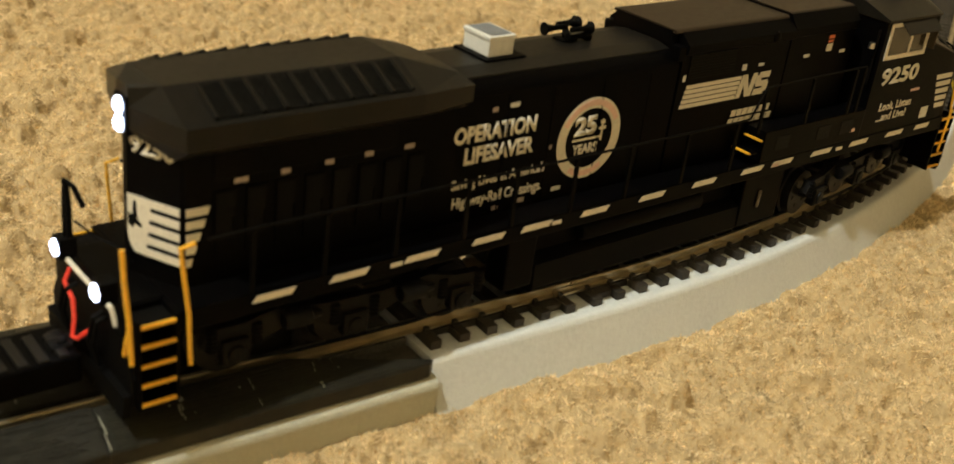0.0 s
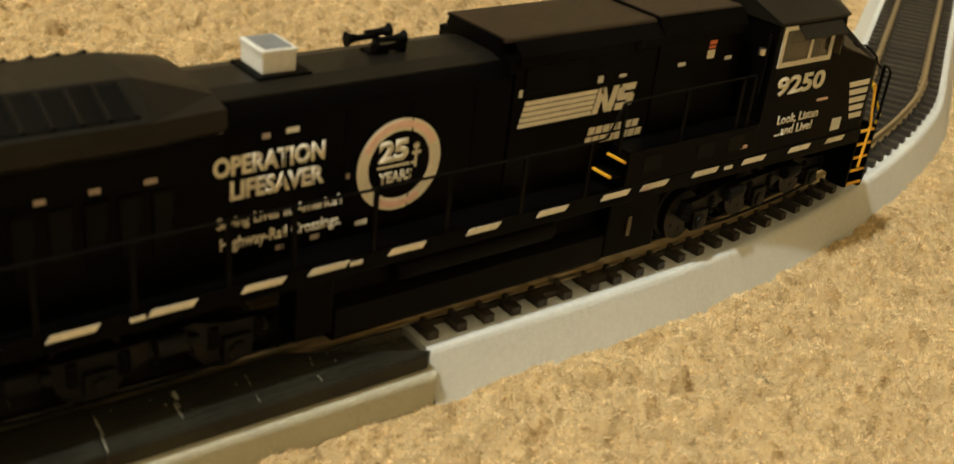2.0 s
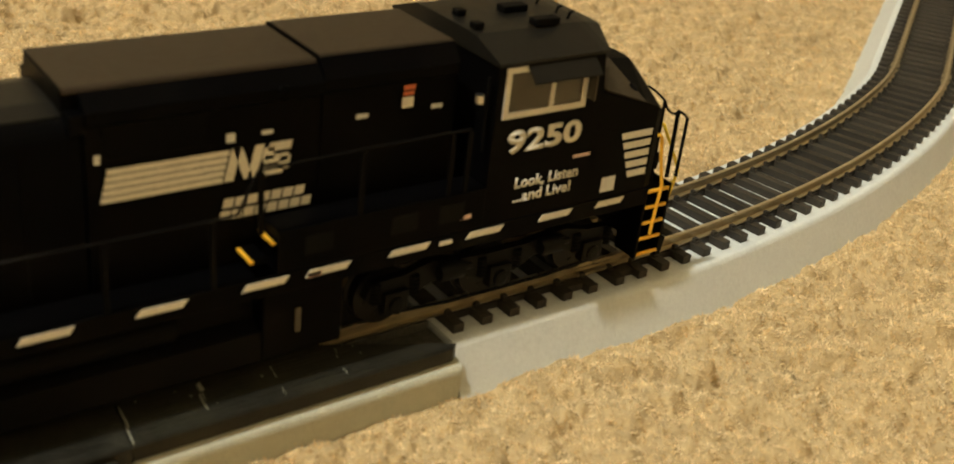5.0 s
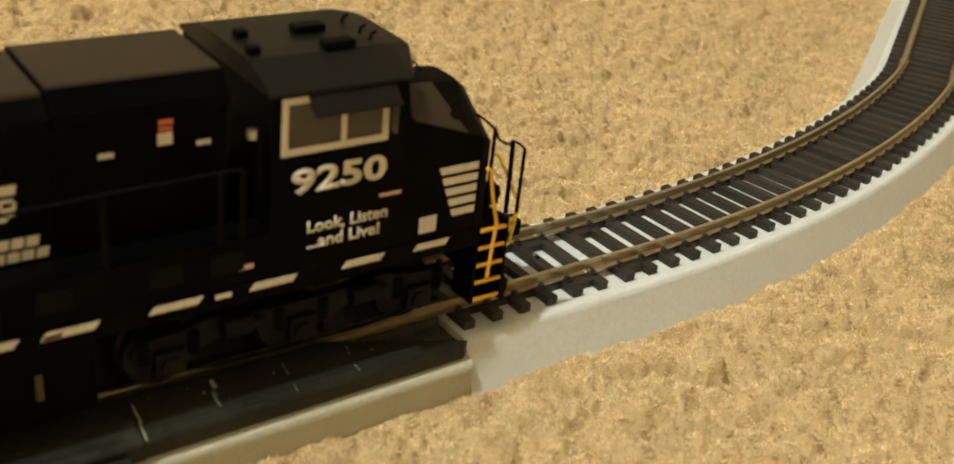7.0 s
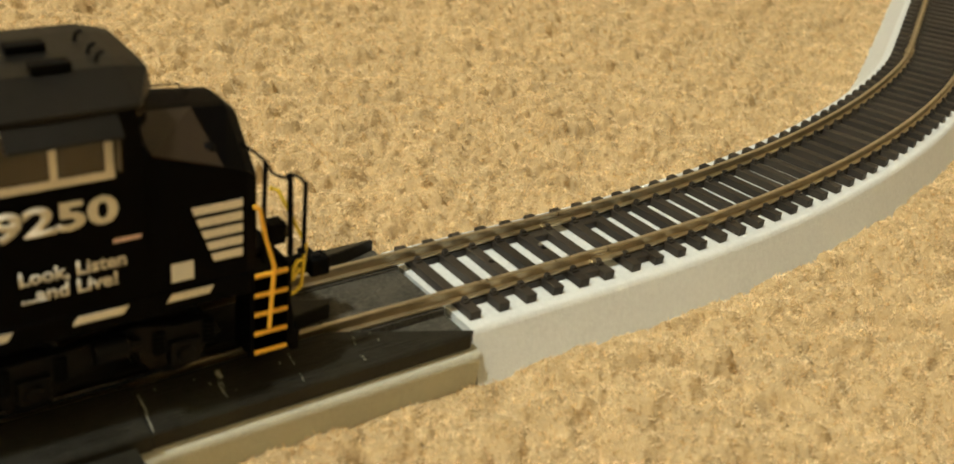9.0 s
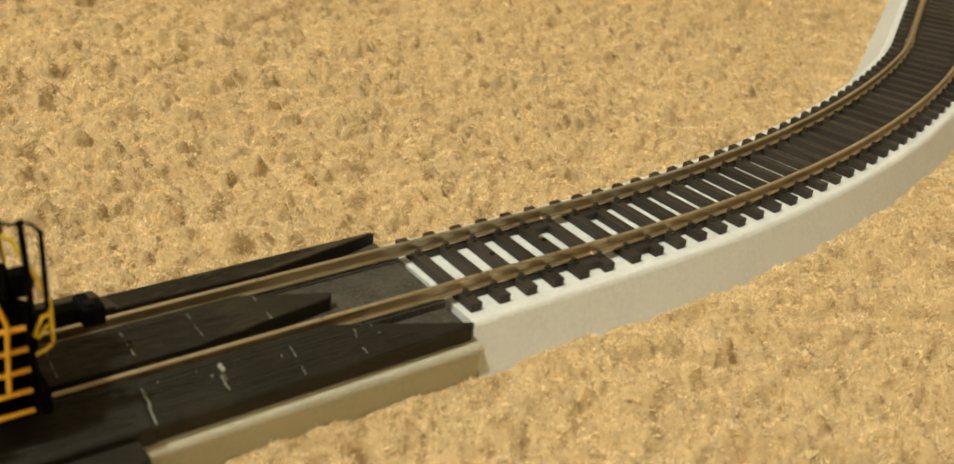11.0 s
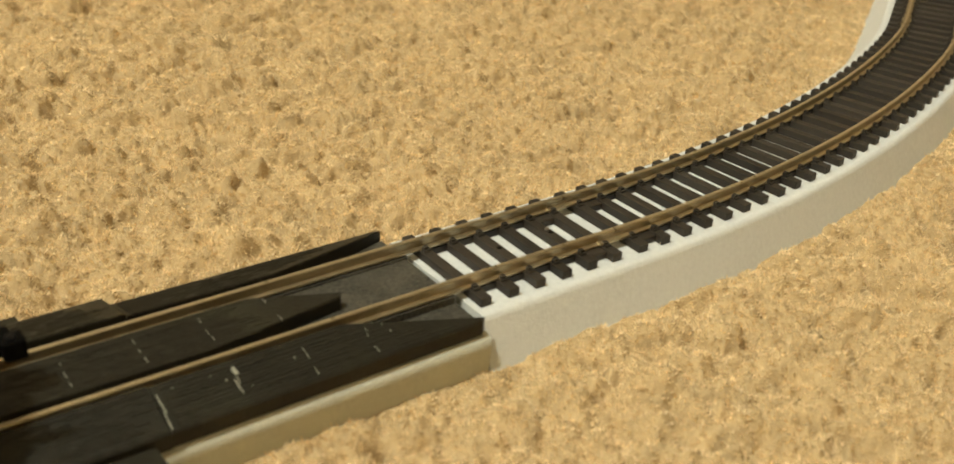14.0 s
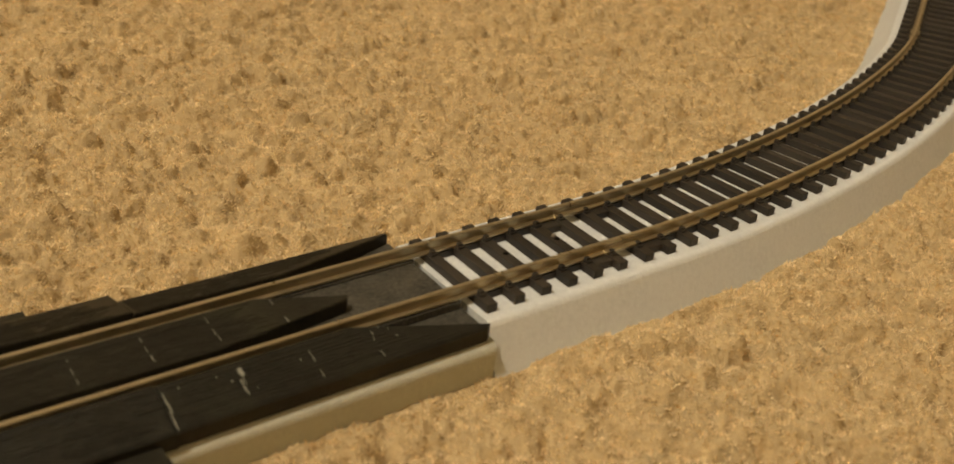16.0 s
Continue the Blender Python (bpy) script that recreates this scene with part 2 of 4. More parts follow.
def sweep(bm, prof, s0, s1, step=6.0):
    """A closed profile of (off, z) drawn along the track from s0 to s1."""
    cuts = [s0]
    if s0 < 0:
        cuts += [0.0] if s1 > 0 else []
    n = max(1, int((s1 - max(s0, 0)) / step)) if s1 > 0 else 0
    cuts += [max(s0, 0) + (s1 - max(s0, 0)) * i / n for i in range(1, n + 1)] if n else [s1]
    rings = []
    for s in cuts:
        ring = []
        for off, z in prof:
            x, y, _ = track_at(s, off)
            ring.append(bm.verts.new((x, y, z)))
        rings.append(ring)
    k = len(prof)
    for a, b in zip(rings, rings[1:]):
        for i in range(k):
            bm.faces.new((a[i], a[(i + 1) % k], b[(i + 1) % k], b[i]))
    bm.faces.new(rings[0][::-1])
    bm.faces.new(rings[-1])


# ---------------- room ----------------
# unseen shell around the track, added to enclose and tint the light
def room():
    x0, x1, y0, y1, h = -1900, 1900, -1700, 2000, 2440
    def wall(name, *b):
        ob = new(name, mesh_of(name, boxes(b), PLASTER))
        tagged(ob, "plain unseen wall, tan to tint bounced light", "wall", kind="structure")
    wall("wall_north", x0, x1, y1, y1 + 100, 0, h)
    wall("wall_south", x0, x1, y0 - 100, y0, 0, h)
    wall("wall_west", x0 - 100, x0, y0 - 100, y1 + 100, 0, h)
    wall("wall_east", x1, x1 + 100, y0 - 100, y1 + 100, 0, h)
    tagged(new("ceiling", mesh_of("ceiling", boxes((x0 - 100, x1 + 100, y0 - 100, y1 + 100, h, h + 80)), CEIL)), "plain unseen ceiling, tan to tint bounced light", "ceiling", kind="structure")
    light = thing("ceiling_light", "round opal glass ceiling light, switched on", "ceiling light")
    light.location = (LAMP_AT[0], LAMP_AT[1], h * S)
    bm = bmesh.new()
    rod(bm, [(0, 0, -20), (0, 0, -75)], 6, 10)
    part("stem", bm, CHROME, light, "thin metal stem", True)
    bm = bmesh.new()
    turned(bm, [(0, 130), (-25, 128), (-30, 110)], (0, 0, -1), (0, 0, 1), 32)
    part("base_plate", bm, CHROME, light, "brushed metal base plate", True)


# ---------------- carpet ----------------
def field(nx, ny, cell, size, seed, band=0.55):
    """A smooth random field with lumps of about size mm."""
    rng = np.random.default_rng(seed)
    f = np.fft.rfft2(rng.standard_normal((ny, nx)))
    kx, ky = np.fft.rfftfreq(nx, cell)[None, :], np.fft.fftfreq(ny, cell)[:, None]
    k = np.hypot(kx, ky) * size
    g = np.fft.irfft2(f * np.exp(-((k - 0.5) / band) ** 2), (ny, nx))
    return g / g.std()


def carpet():
    x0, x1, y0, y1, cell = -300.0, 420.0, -150.0, 400.0, 0.8
    nx, ny = int((x1 - x0) / cell), int((y1 - y0) / cell)
    nx, ny = nx - nx % 2, ny - ny % 2
    X, Y = np.meshgrid(x0 + cell * np.arange(nx), y0 + cell * np.arange(ny))
    # soft puffs of yarn of two sizes, each a small dome, with creases and pits where they meet
    h = np.full(X.shape, -9.0)
    for pitch, seed, rise, spread, lo, hi in ((7.2, 4, 0.5, 1.2, 0.10, 0.26), (4.2, 14, -0.8, 1.0, 0.24, 0.60)):
        prng = np.random.default_rng(seed)
        px, py = int((x1 - x0) / pitch) + 4, int((y1 - y0) / pitch) + 4
        cx = prng.uniform(-0.25, 1.25, (py, px))
        cy = prng.uniform(-0.25, 1.25, (py, px))
        up = prng.normal(rise, spread, (py, px))
        steep = prng.uniform(lo, hi, (py, px))
        wob = field(nx, ny, cell, 4, seed + 1, 0.8) * 0.8
        gu, gv = (X + wob - x0) / pitch + 1, (Y + np.roll(wob, 37, 1) - y0) / pitch + 1
        iu0, iv0 = gu.astype(int), gv.astype(int)
        for dj in (-1, 0, 1):
            for di in (-1, 0, 1):
                ju, jv = (iu0 + di).clip(0, px - 1), (iv0 + dj).clip(0, py - 1)
                d2 = ((gu - ju - cx[jv, ju]) ** 2 + (gv - jv - cy[jv, ju]) ** 2) * pitch ** 2
                h = np.maximum(h, up[jv, ju] - steep[jv, ju] * d2)
    h = h.clip(-5.5, 3.2) * 1.0 + 0.6 * field(nx, ny, cell, 26, 2) + 0.25 * field(nx, ny, cell, 5, 3) - 0.9
    # small pits where the tufts part
    prng = np.random.default_rng(31)
    for px_, py_, deep, wide, tall in zip(prng.uniform(x0, x1, 3600), prng.uniform(y0, y1, 3600), prng.uniform(1.0, 4.4, 3600), prng.uniform(0.9, 2.4, 3600), prng.uniform(0.8, 1.9, 3600)):
        i0, j0 = int((px_ - x0) / cell), int((py_ - y0) / cell)
        sl = (slice(max(0, j0 - 7), j0 + 8), slice(max(0, i0 - 7), i0 + 8))
        h[sl] -= deep * np.exp(-((X[sl] - px_) / wide) ** 2 - ((Y[sl] - py_) / tall) ** 2)
    gy, gx = np.gradient(h, cell)
    # the pile is pressed flat under the track bed
    off = track_off(X, Y)
    off = np.where(off > 0, off - 2.6, -off)
    press = np.clip((off - 19.0) / 2.2, 0, 1)
    calm = np.clip((off - 20.0) / 9.0, 0, 1)
    h = -0.7 + (h + 0.7) * (0.25 + 0.75 * calm)
    z = h * press - 2.2 * (1 - press)
    vs = np.stack([X, Y, z - 0.25], -1).reshape(-1, 3) * S
    idx = np.arange(nx * ny).reshape(ny, nx)
    x_end, y_end = X.max(), Y.max()
    faces = np.stack([idx[:-1, :-1], idx[:-1, 1:], idx[1:, 1:], idx[1:, :-1]], -1).reshape(-1, 4)
    me = bpy.data.meshes.new("carpet")
    me.from_pydata(vs, [], faces)
    me.materials.append(CARPET)
    me.shade_smooth()
    ground = tagged(new("carpet_floor", me), "tan cut-pile carpet with uneven tufts", "carpet", kind="structure")
    # plain carpet out to the walls
    bm = bmesh.new()
    ring = [(-1900, -1700), (1900, -1700), (1900, 2000), (-1900, 2000)]
    hole = [(x0, y0), (x_end, y0), (x_end, y_end), (x0, y_end)]
    a = [bm.verts.new((*p, -1.2)) for p in ring]
    b = [bm.verts.new((*p, -1.2)) for p in hole]
    for i in range(4):
        bm.faces.new((a[i], a[(i + 1) % 4], b[(i + 1) % 4], b[i]))
    part("outer_carpet", bm, CARPET, ground)
    # loose yarn ends all over the surface, bunched tuft by tuft
    rng = np.random.default_rng(7)
    n = 2300000
    fx, fy = rng.uniform(x0 + 4, x1 - 6, n), rng.uniform(y0 + 4, y1 - 6, n)
    foff = track_off(fx, fy)
    # the stretch that the camera passes
    keep = (np.where(foff > 0, foff - 2.6, -foff) > 20.8) & (fy - 0.35 * fx > -122) & (fy + 0.55 * fx < 325)
    fx, fy = fx[keep], fy[keep]
    n = len(fx)
    u, v = (fx - x0) / cell, (fy - y0) / cell
    iu, iv = u.astype(int).clip(0, nx - 2), v.astype(int).clip(0, ny - 2)
    fu, fv = u - iu, v - iv

    def sample(g):
        return (g[iv, iu] * (1 - fu) + g[iv, iu + 1] * fu) * (1 - fv) + (g[iv + 1, iu] * (1 - fu) + g[iv + 1, iu + 1] * fu) * fv
    tuft = 1.9
    cell_id = (np.floor(fx / tuft + 0.35 * np.sin(fy * 1.7)).astype(int) * 7919 + np.floor(fy / tuft + 0.35 * np.sin(fx * 1.9)).astype(int) * 104729) % 20011
    bunch = rng.normal(0, 0.5, (20011, 2))[cell_id]
    lift = rng.normal(0, 0.22, 20011)[cell_id]
    dx = -sample(gx) * 0.7 + bunch[:, 0] + rng.normal(0, 0.6, n)
    dy = -sample(gy) * 0.7 + bunch[:, 1] + rng.normal(0, 0.6, n)
    nrm = np.sqrt(dx ** 2 + dy ** 2 + 1)
    length = rng.uniform(0.45, 1.35, n) + lift.clip(-0.3, 0.6)
    base = np.stack([fx, fy, sample(z) - 0.3], -1)
    tip = base + np.stack([dx, dy, np.ones(n)], -1) / nrm[:, None] * length[:, None]
    wa = rng.uniform(0, 2 * np.pi, n)
    side = np.stack([np.cos(wa), np.sin(wa), rng.uniform(-0.3, 0.3, n)], -1) * rng.uniform(0.10, 0.19, n)[:, None]
    vs = np.stack([base - side, base + side, tip], 1).reshape(-1, 3) * S
    pm = bpy.data.meshes.new("pile")
    pm.vertices.add(3 * n)
    pm.vertices.foreach_set("co", vs.ravel())
    pm.loops.add(3 * n)
    pm.loops.foreach_set("vertex_index", np.arange(3 * n, dtype=np.int32))
    pm.polygons.add(n)
    pm.polygons.foreach_set("loop_start", np.arange(0, 3 * n, 3, dtype=np.int32))
    pm.update(calc_edges=True)
    pm.materials.append(PILE)
    ob = new("pile", pm)
    ob.parent = ground
    tagged(ob, "tan twisted carpet yarn", kind="stuff")


# ---------------- track bed, track and rerailer ----------------
def bed():
    top, bot = RH - 4.5, -4.5
    half = [(-21.9, bot), (-17.5, top - 1.5), (-17.35, top - 1.1), (-17.1, top - 0.7), (-16.8, top - 0.35), (-16.4, top - 0.12), (-15.8, top)]
    prof = half + [(-o if z > bot else 25.4, z) for o, z in reversed(half)]
    for s0, s1, label in ((-41.0, -0.22, "pale grey foam track bed beside the rerailer"), (-0.18, S2 - 0.2, "pale grey curved foam track bed on carpet"), (S2 + 0.05, 432.0, "pale grey curved foam track bed on carpet")):
        bm = bmesh.new()
        sweep(bm, prof, s0, s1)
        tagged(new("track_bed", mesh_of("track_bed", bm, FOAM)), label, "track bed", "foam track bed")
    # this piece is darker and yellower to paint the shade of the overhang
    bm = bmesh.new()
    half = [(-20.2, bot), (-20.9, top - 4.6), (-20.85, top - 4.0), (-20.65, top - 3.4), (-20.3, top - 2.9), (-19.6, top - 2.4), (-16.5, top - 1.9)]
    prof = half + [(-o, z) for o, z in reversed(half)]
    sweep(bm, prof, -260, -41.4)
    tagged(new("track_bed", mesh_of("track_bed", bm, FOAM_SHADE)), "grey foam track bed under the rerailer, painted in olive shade", "track bed", "foam track bed")


RAIL_PROF = [(-1.25, -2.5), (1.25, -2.5), (1.25, -2.15), (0.4, -1.85), (0.4, -0.95), (0.55, -0.75), (0.55, -0.12), (0.42, 0.0), (-0.42, 0.0), (-0.55, -0.12), (-0.55, -0.75), (-0.4, -0.95), (-0.4, -1.85), (-1.25, -2.15)]
RAIL_OFF = 8.75


def rail_part(parent, side, s0, s1):
    bm = bmesh.new()
    sweep(bm, [(side * RAIL_OFF + o, RH + z) for o, z in RAIL_PROF], s0, s1, 5.0)
    rail = part("rail", bm, RAIL, parent)
    bm = bmesh.new()
    sweep(bm, [(side * RAIL_OFF + o, RH + z) for o, z in ((-0.36, 0.0), (0.36, 0.0), (0.36, 0.03), (-0.36, 0.03))], s0, s1, 5.0)
    part("rail_head", bm, RAIL_HEAD, rail, "polished bright running surface")


def tie_mesh(name, half_lo=14.4, half_hi=14.4):
    """One sleeper with its four moulded spike plates; local x across, y along the rail."""
    bm = bmesh.new()
    box(bm, -half_lo, half_hi, -1.28, 1.28, -4.45, -2.5, bev=0.18)
    for sx in (-1, 1):
        for io in (-1.75, 1.75):
            box(bm, sx * RAIL_OFF + io - 0.8, sx * RAIL_OFF + io + 0.8, -0.75, 0.75, -2.55, -2.1)
            box(bm, sx * RAIL_OFF + io * 0.86 - 0.5, sx * RAIL_OFF + io * 0.86 + 0.5, -0.5, 0.5, -2.15, -1.55)
    return mesh_of(name, bm, TIE)


def web_mesh(gap):
    """The strip that joins two sleepers under the rails."""
    return mesh_of("tie_web", boxes((-RAIL_OFF - 1.3, -RAIL_OFF + 1.3, 0, gap, -4.4, -2.9), (RAIL_OFF - 1.3, RAIL_OFF + 1.3, 0, gap, -4.4, -2.9)), TIE)


def joiner(parent, s, side):
    bm = bmesh.new()
    sweep(bm, [(side * RAIL_OFF + o, RH + z) for o, z in ((-1.6, -2.45), (1.6, -2.45), (1.6, -1.9), (0.75, -1.6), (0.75, -0.9), (0.48, -0.9), (0.48, -1.75), (-0.48, -1.75), (-0.48, -0.9), (-0.75, -0.9), (-0.75, -1.6), (-1.6, -1.9))], s - 5.0, s + 5.0, 2.5)
    part("rail_joiner", bm, RAIL, parent, "folded metal rail joiner")


def track():
    straight = thing("rerailer_track", "straight model track with a black moulded rerailer", "model track")
    curve1 = thing("curved_track", "curved model track with metal rails and black plastic ties", "model track", "curved track pieces")
    curve2 = thing("curved_track", "curved model track with metal rails and black plastic ties", "model track", "curved track pieces")
    tm, wm = tie_mesh("tie"), web_mesh(6.7)
    L1 = S2
    for owner, s0, s1, ties in ((straight, -240.0, -0.15, [-3.6 - 6.94 * k for k in range(6)]),
                                (curve1, 0.15, L1 - 0.15, [4.05 + 6.83 * k for k in range(31)]),
                                (curve2, L1 + 0.15, L1 + 215, [L1 + 3.2 + 6.83 * k for k in range(31)])):
        for side in (-1, 1):
            rail_part(owner, side, s0, s1)
        for k, s in enumerate(ties):
            x, y, a = track_at(s)
            tie = new("tie", tm)
            tie.parent, tie.matrix_basis = owner, pose(x * S, y * S, RH * S, 0, 0, math.degrees(a) - 90 + 180) @ pose(0, 0, 0, 0, 0, random.uniform(-0.6, 0.6))
            if k < len(ties) - 1 and owner is not straight:
                web = new("tie_web", wm)
                web.parent, web.matrix_basis = owner, pose(x * S, y * S, RH * S, 0, 0, math.degrees(a) - 90)
            elif owner is straight and k < len(ties) - 1:
                web = new("tie_web", wm)
                web.parent, web.matrix_basis = owner, pose(x * S, y * S, RH * S, 0, 0, 90)
    for owner, s in ((straight, -10.54), (curve1, 4.05)):
        x, y, a = track_at(s)
        bridge = mesh_of("tie_bridge", boxes(*((*sorted((sx * 5.2, sx * 12.3)), 0.8, 6.0, -4.4, -2.75) for sx in (-1, 1)), bev=0.3), TIE)
        ob = new("tie_bridge", bridge)
        ob.parent, ob.matrix_basis = owner, pose(x * S, y * S, RH * S, 0, 0, math.degrees(a) - 90)
    for s in (0.0, L1):
        for side in (-1, 1):
            joiner(curve1 if s == 0 else curve2, s, side)
    bm = bmesh.new()
    turned(bm, [(0, 0.55), (0.25, 0.5), (0.35, 0.3)], (-10.0, 1.6, RH - 2.5), (0, 0, 1), 12)
    part("track_nail", bm, CHROME, straight, "small bright nail head", True)
    for x, y in ((-10.2, 0.2), (-24.2, 0.3)):
        bm = bmesh.new()
        turned(bm, [(0, 0.62), (0.05, 0.55), (0.06, 0.3)], (x, y, RH - 2.5), (0, 0, 1), 12)
        part("nail_hole", bm, UNDER, straight, "dark nail hole", True)
    return straight


def pad(owner):
    """The rerailer: base plate, inner and outer ramps with plank grooves and flangeways."""
    for x1, y0, y1, zt in ((-42.6, -18.6, -10.2, 4.5), (-42.8, -10.2, -7.3, 2.9), (-42.9, -7.2, 7.2, 3.3), (-42.6, 7.3, 10.2, 2.9), (-42.2, 10.2, 18.2, 4.5)):
        part("base_plate", boxes((-190, x1, y0, y1, RH - 6.4, RH - zt), bev=0.25), PAD_BASE, owner, "granular black plastic base plate")

    def top_at(y, raise_by=0.0):
        return RH - 0.35 + raise_by - max(0.0, abs(y) - 10.4) * 0.29

    def slab(name, outline, z0, raise_by=0.0, label="", flat=None):
        bm = bmesh.new()
        lo = [bm.verts.new((x, y, z0)) for x, y in outline]
        hi = [bm.verts.new((x, y, flat if flat else top_at(y, raise_by))) for x, y in outline]
        n = len(outline)
        bm.faces.new(lo)
        cap = bm.faces.new(hi)
        for i in range(n):
            bm.faces.new((lo[i], lo[(i + 1) % n], hi[(i + 1) % n], hi[i]))
        bmesh.ops.bevel(bm, geom=list(cap.edges), offset=0.22, segments=2, affect="EDGES")
        return part(name, bm, PAD, owner, label)
    slab("inner_ramp", [(-190, -6.1), (-92, -6.1), (-64.4, -2.6), (-63.3, -1.0), (-80, 6.0), (-190, 6.0)], RH - 3.4, 0, "pointed black plastic ramp between the rails")
    slab("outer_ramp", [(-105.4, -20.3), (-43.4, -20.0), (-42.2, -19.0), (-69, -10.4), (-105.4, -10.4)], RH - 6.2)
    slab("outer_ramp", [(-190, -20.6), (-105.6, -20.6), (-105.6, -10.4), (-190, -10.4)], RH - 6.2, 0.35)
    slab("outer_ramp", [(-100.9, 10.4), (-72, 10.4), (-42.6, 18.2), (-42.6, 19.4), (-100.9, 20.0)], RH - 6.2, 0.5)
    slab("outer_ramp", [(-190, 10.4), (-101.1, 10.4), (-101.1, 23.4), (-190, 23.4)], RH - 6.2, 1.1)
    slab("side_block", [(-190, -27.0), (-109.5, -27.0), (-108.5, -25.8), (-108.5, -20.9), (-190, -20.9)], RH - 7.5, 0, "black plastic block with a rough top", RH - 4.2)
    slab("side_block", [(-190, 23.6), (-116.0, 23.6), (-116.0, 27.0), (-190, 27.0)], RH - 7.5, 0, "", RH - 4.0)
    # moulded plank grain along the ramps
    rng = random.Random(5)
    for y0, y1, xa, xb, up in ((-19.4, -11.2, -104.0, -70.0, 0.0), (-5.4, 5.2, -188.0, -80.0, 0.0), (11.2, 19.2, -100.0, -73.0, 0.5), (-19.8, -11.2, -188.0, -106.0, 0.35), (11.2, 22.6, -188.0, -102.5, 1.1)):
        bm = bmesh.new()
        y = y0
        while y < y1:
            zt = top_at(y, up)
            xe = xb + rng.uniform(-4, 1) + (0 if abs(y) < 10 else (abs(y) - 11) * 2.8 if xb > -90 else 0)
            xs = xa
            while xs < xe - 3:
                xn = min(xe, xs + rng.uniform(6, 20))
                box(bm, xs, xn, y - 0.07 - rng.uniform(0, 0.06), y + 0.07, zt - 0.15, zt + 0.06 + rng.uniform(0, 0.05))
                xs = xn + rng.uniform(0.3, 3)
            y += rng.uniform(0.5, 0.95)
        part("plank_grain", bm, PAD, owner)
    # pale scuffs left by wheels and tools
    bm = bmesh.new()

    def scuff(x, y, ln, w=0.2):
        z0, z1 = top_at(y - ln), top_at(y + ln)
        x += rng.uniform(-0.3, 0.3)
        vs = [bm.verts.new(q) for q in ((x, y - ln, z0 + 0.13), (x + w, y - ln * 0.9, z0 + 0.13), (x + w * 0.8, y + ln, z1 + 0.13), (x + 0.05, y + ln * 0.8, z1 + 0.13))]
        v2 = [bm.verts.new((v.co.x, v.co.y, v.co.z - 0.2)) for v in vs]
        bm.faces.new(vs)
        bm.faces.new(v2)
        for i in range(4):
            bm.faces.new((vs[i], vs[(i + 1) % 4], v2[(i + 1) % 4], v2[i]))
    for y0, y1, xs in ((-18.6, -11.8, (-91.6, -78.2, -65.6)), (-4.6, 4.4, (-115.6, -103.0, -90.6, -77.6))):
        for x in xs:
            for j in range(3):
                if rng.random() < 0.8:
                    scuff(x, y0 + (y1 - y0) * (0.15 + 0.34 * j) + rng.uniform(-0.8, 0.8), rng.uniform(0.35, 1.1), rng.uniform(0.1, 0.22))
    for _ in range(9):
        scuff(rng.uniform(-104, -60), rng.uniform(-18.5, -12), rng.uniform(0.08, 0.3), rng.uniform(0.1, 0.3))
    scuff(-91.2, -12.9, 0.9, 0.8)
    scuff(-91.9, -15.6, 1.3, 0.3)
    for y, ln in ((-13.6, 1.3), (-15.6, 1.0), (-17.6, 1.5), (-18.9, 0.9)):
        scuff(-105.2, y, ln, 0.26)
    part("scuff_marks", bm, SCRATCH, owner, "pale scuffs and scratches")


# ---------------- the locomotive (x forward, y to its left, z up from the rail head) ----------------
def loft(bm, rings):
    """Rings of (x, [(y, z), ...]) with equal counts, joined into one closed skin."""
    rows = [[bm.verts.new((x, y, z)) for y, z in ring] for x, ring in rings]
    n = len(rows[0])
    for a, b in zip(rows, rows[1:]):
        for i in range(n):
            bm.faces.new((a[i], a[(i + 1) % n], b[(i + 1) % n], b[i]))
    bm.faces.new(rows[0][::-1])
    bm.faces.new(rows[-1])


def mirror(prof):
    """Closed y, z outline from its right half, given from the foot up to the middle."""
    return prof + [(-y, z) for y, z in reversed(prof)]


def decal(parent, name, rows, y, material=WHITE, label="", thick=0.08):
    """Flat printed marks on an upright side face: polygons of (x, z)."""
    if name in ("emblem_bar", "name_bar", "emblem_shape"):
        for poly in rows:
            bm = bmesh.new()
            quad_prism(bm, poly, 1, y, y - thick)
            ob = part(name, bm, material, parent, label)
        return ob
    bm = bmesh.new()
    for poly in rows:
        quad_prism(bm, poly, 1, y, y - thick)
    bmesh.ops.remove_doubles(bm, verts=bm.verts, dist=0.001)
    return part(name, bm, material, parent, label)


def rect(x0, x1, z0, z1, slant=0.0):
    return [(x0, z0), (x1, z0), (x1 + slant, z1), (x0 + slant, z1)]


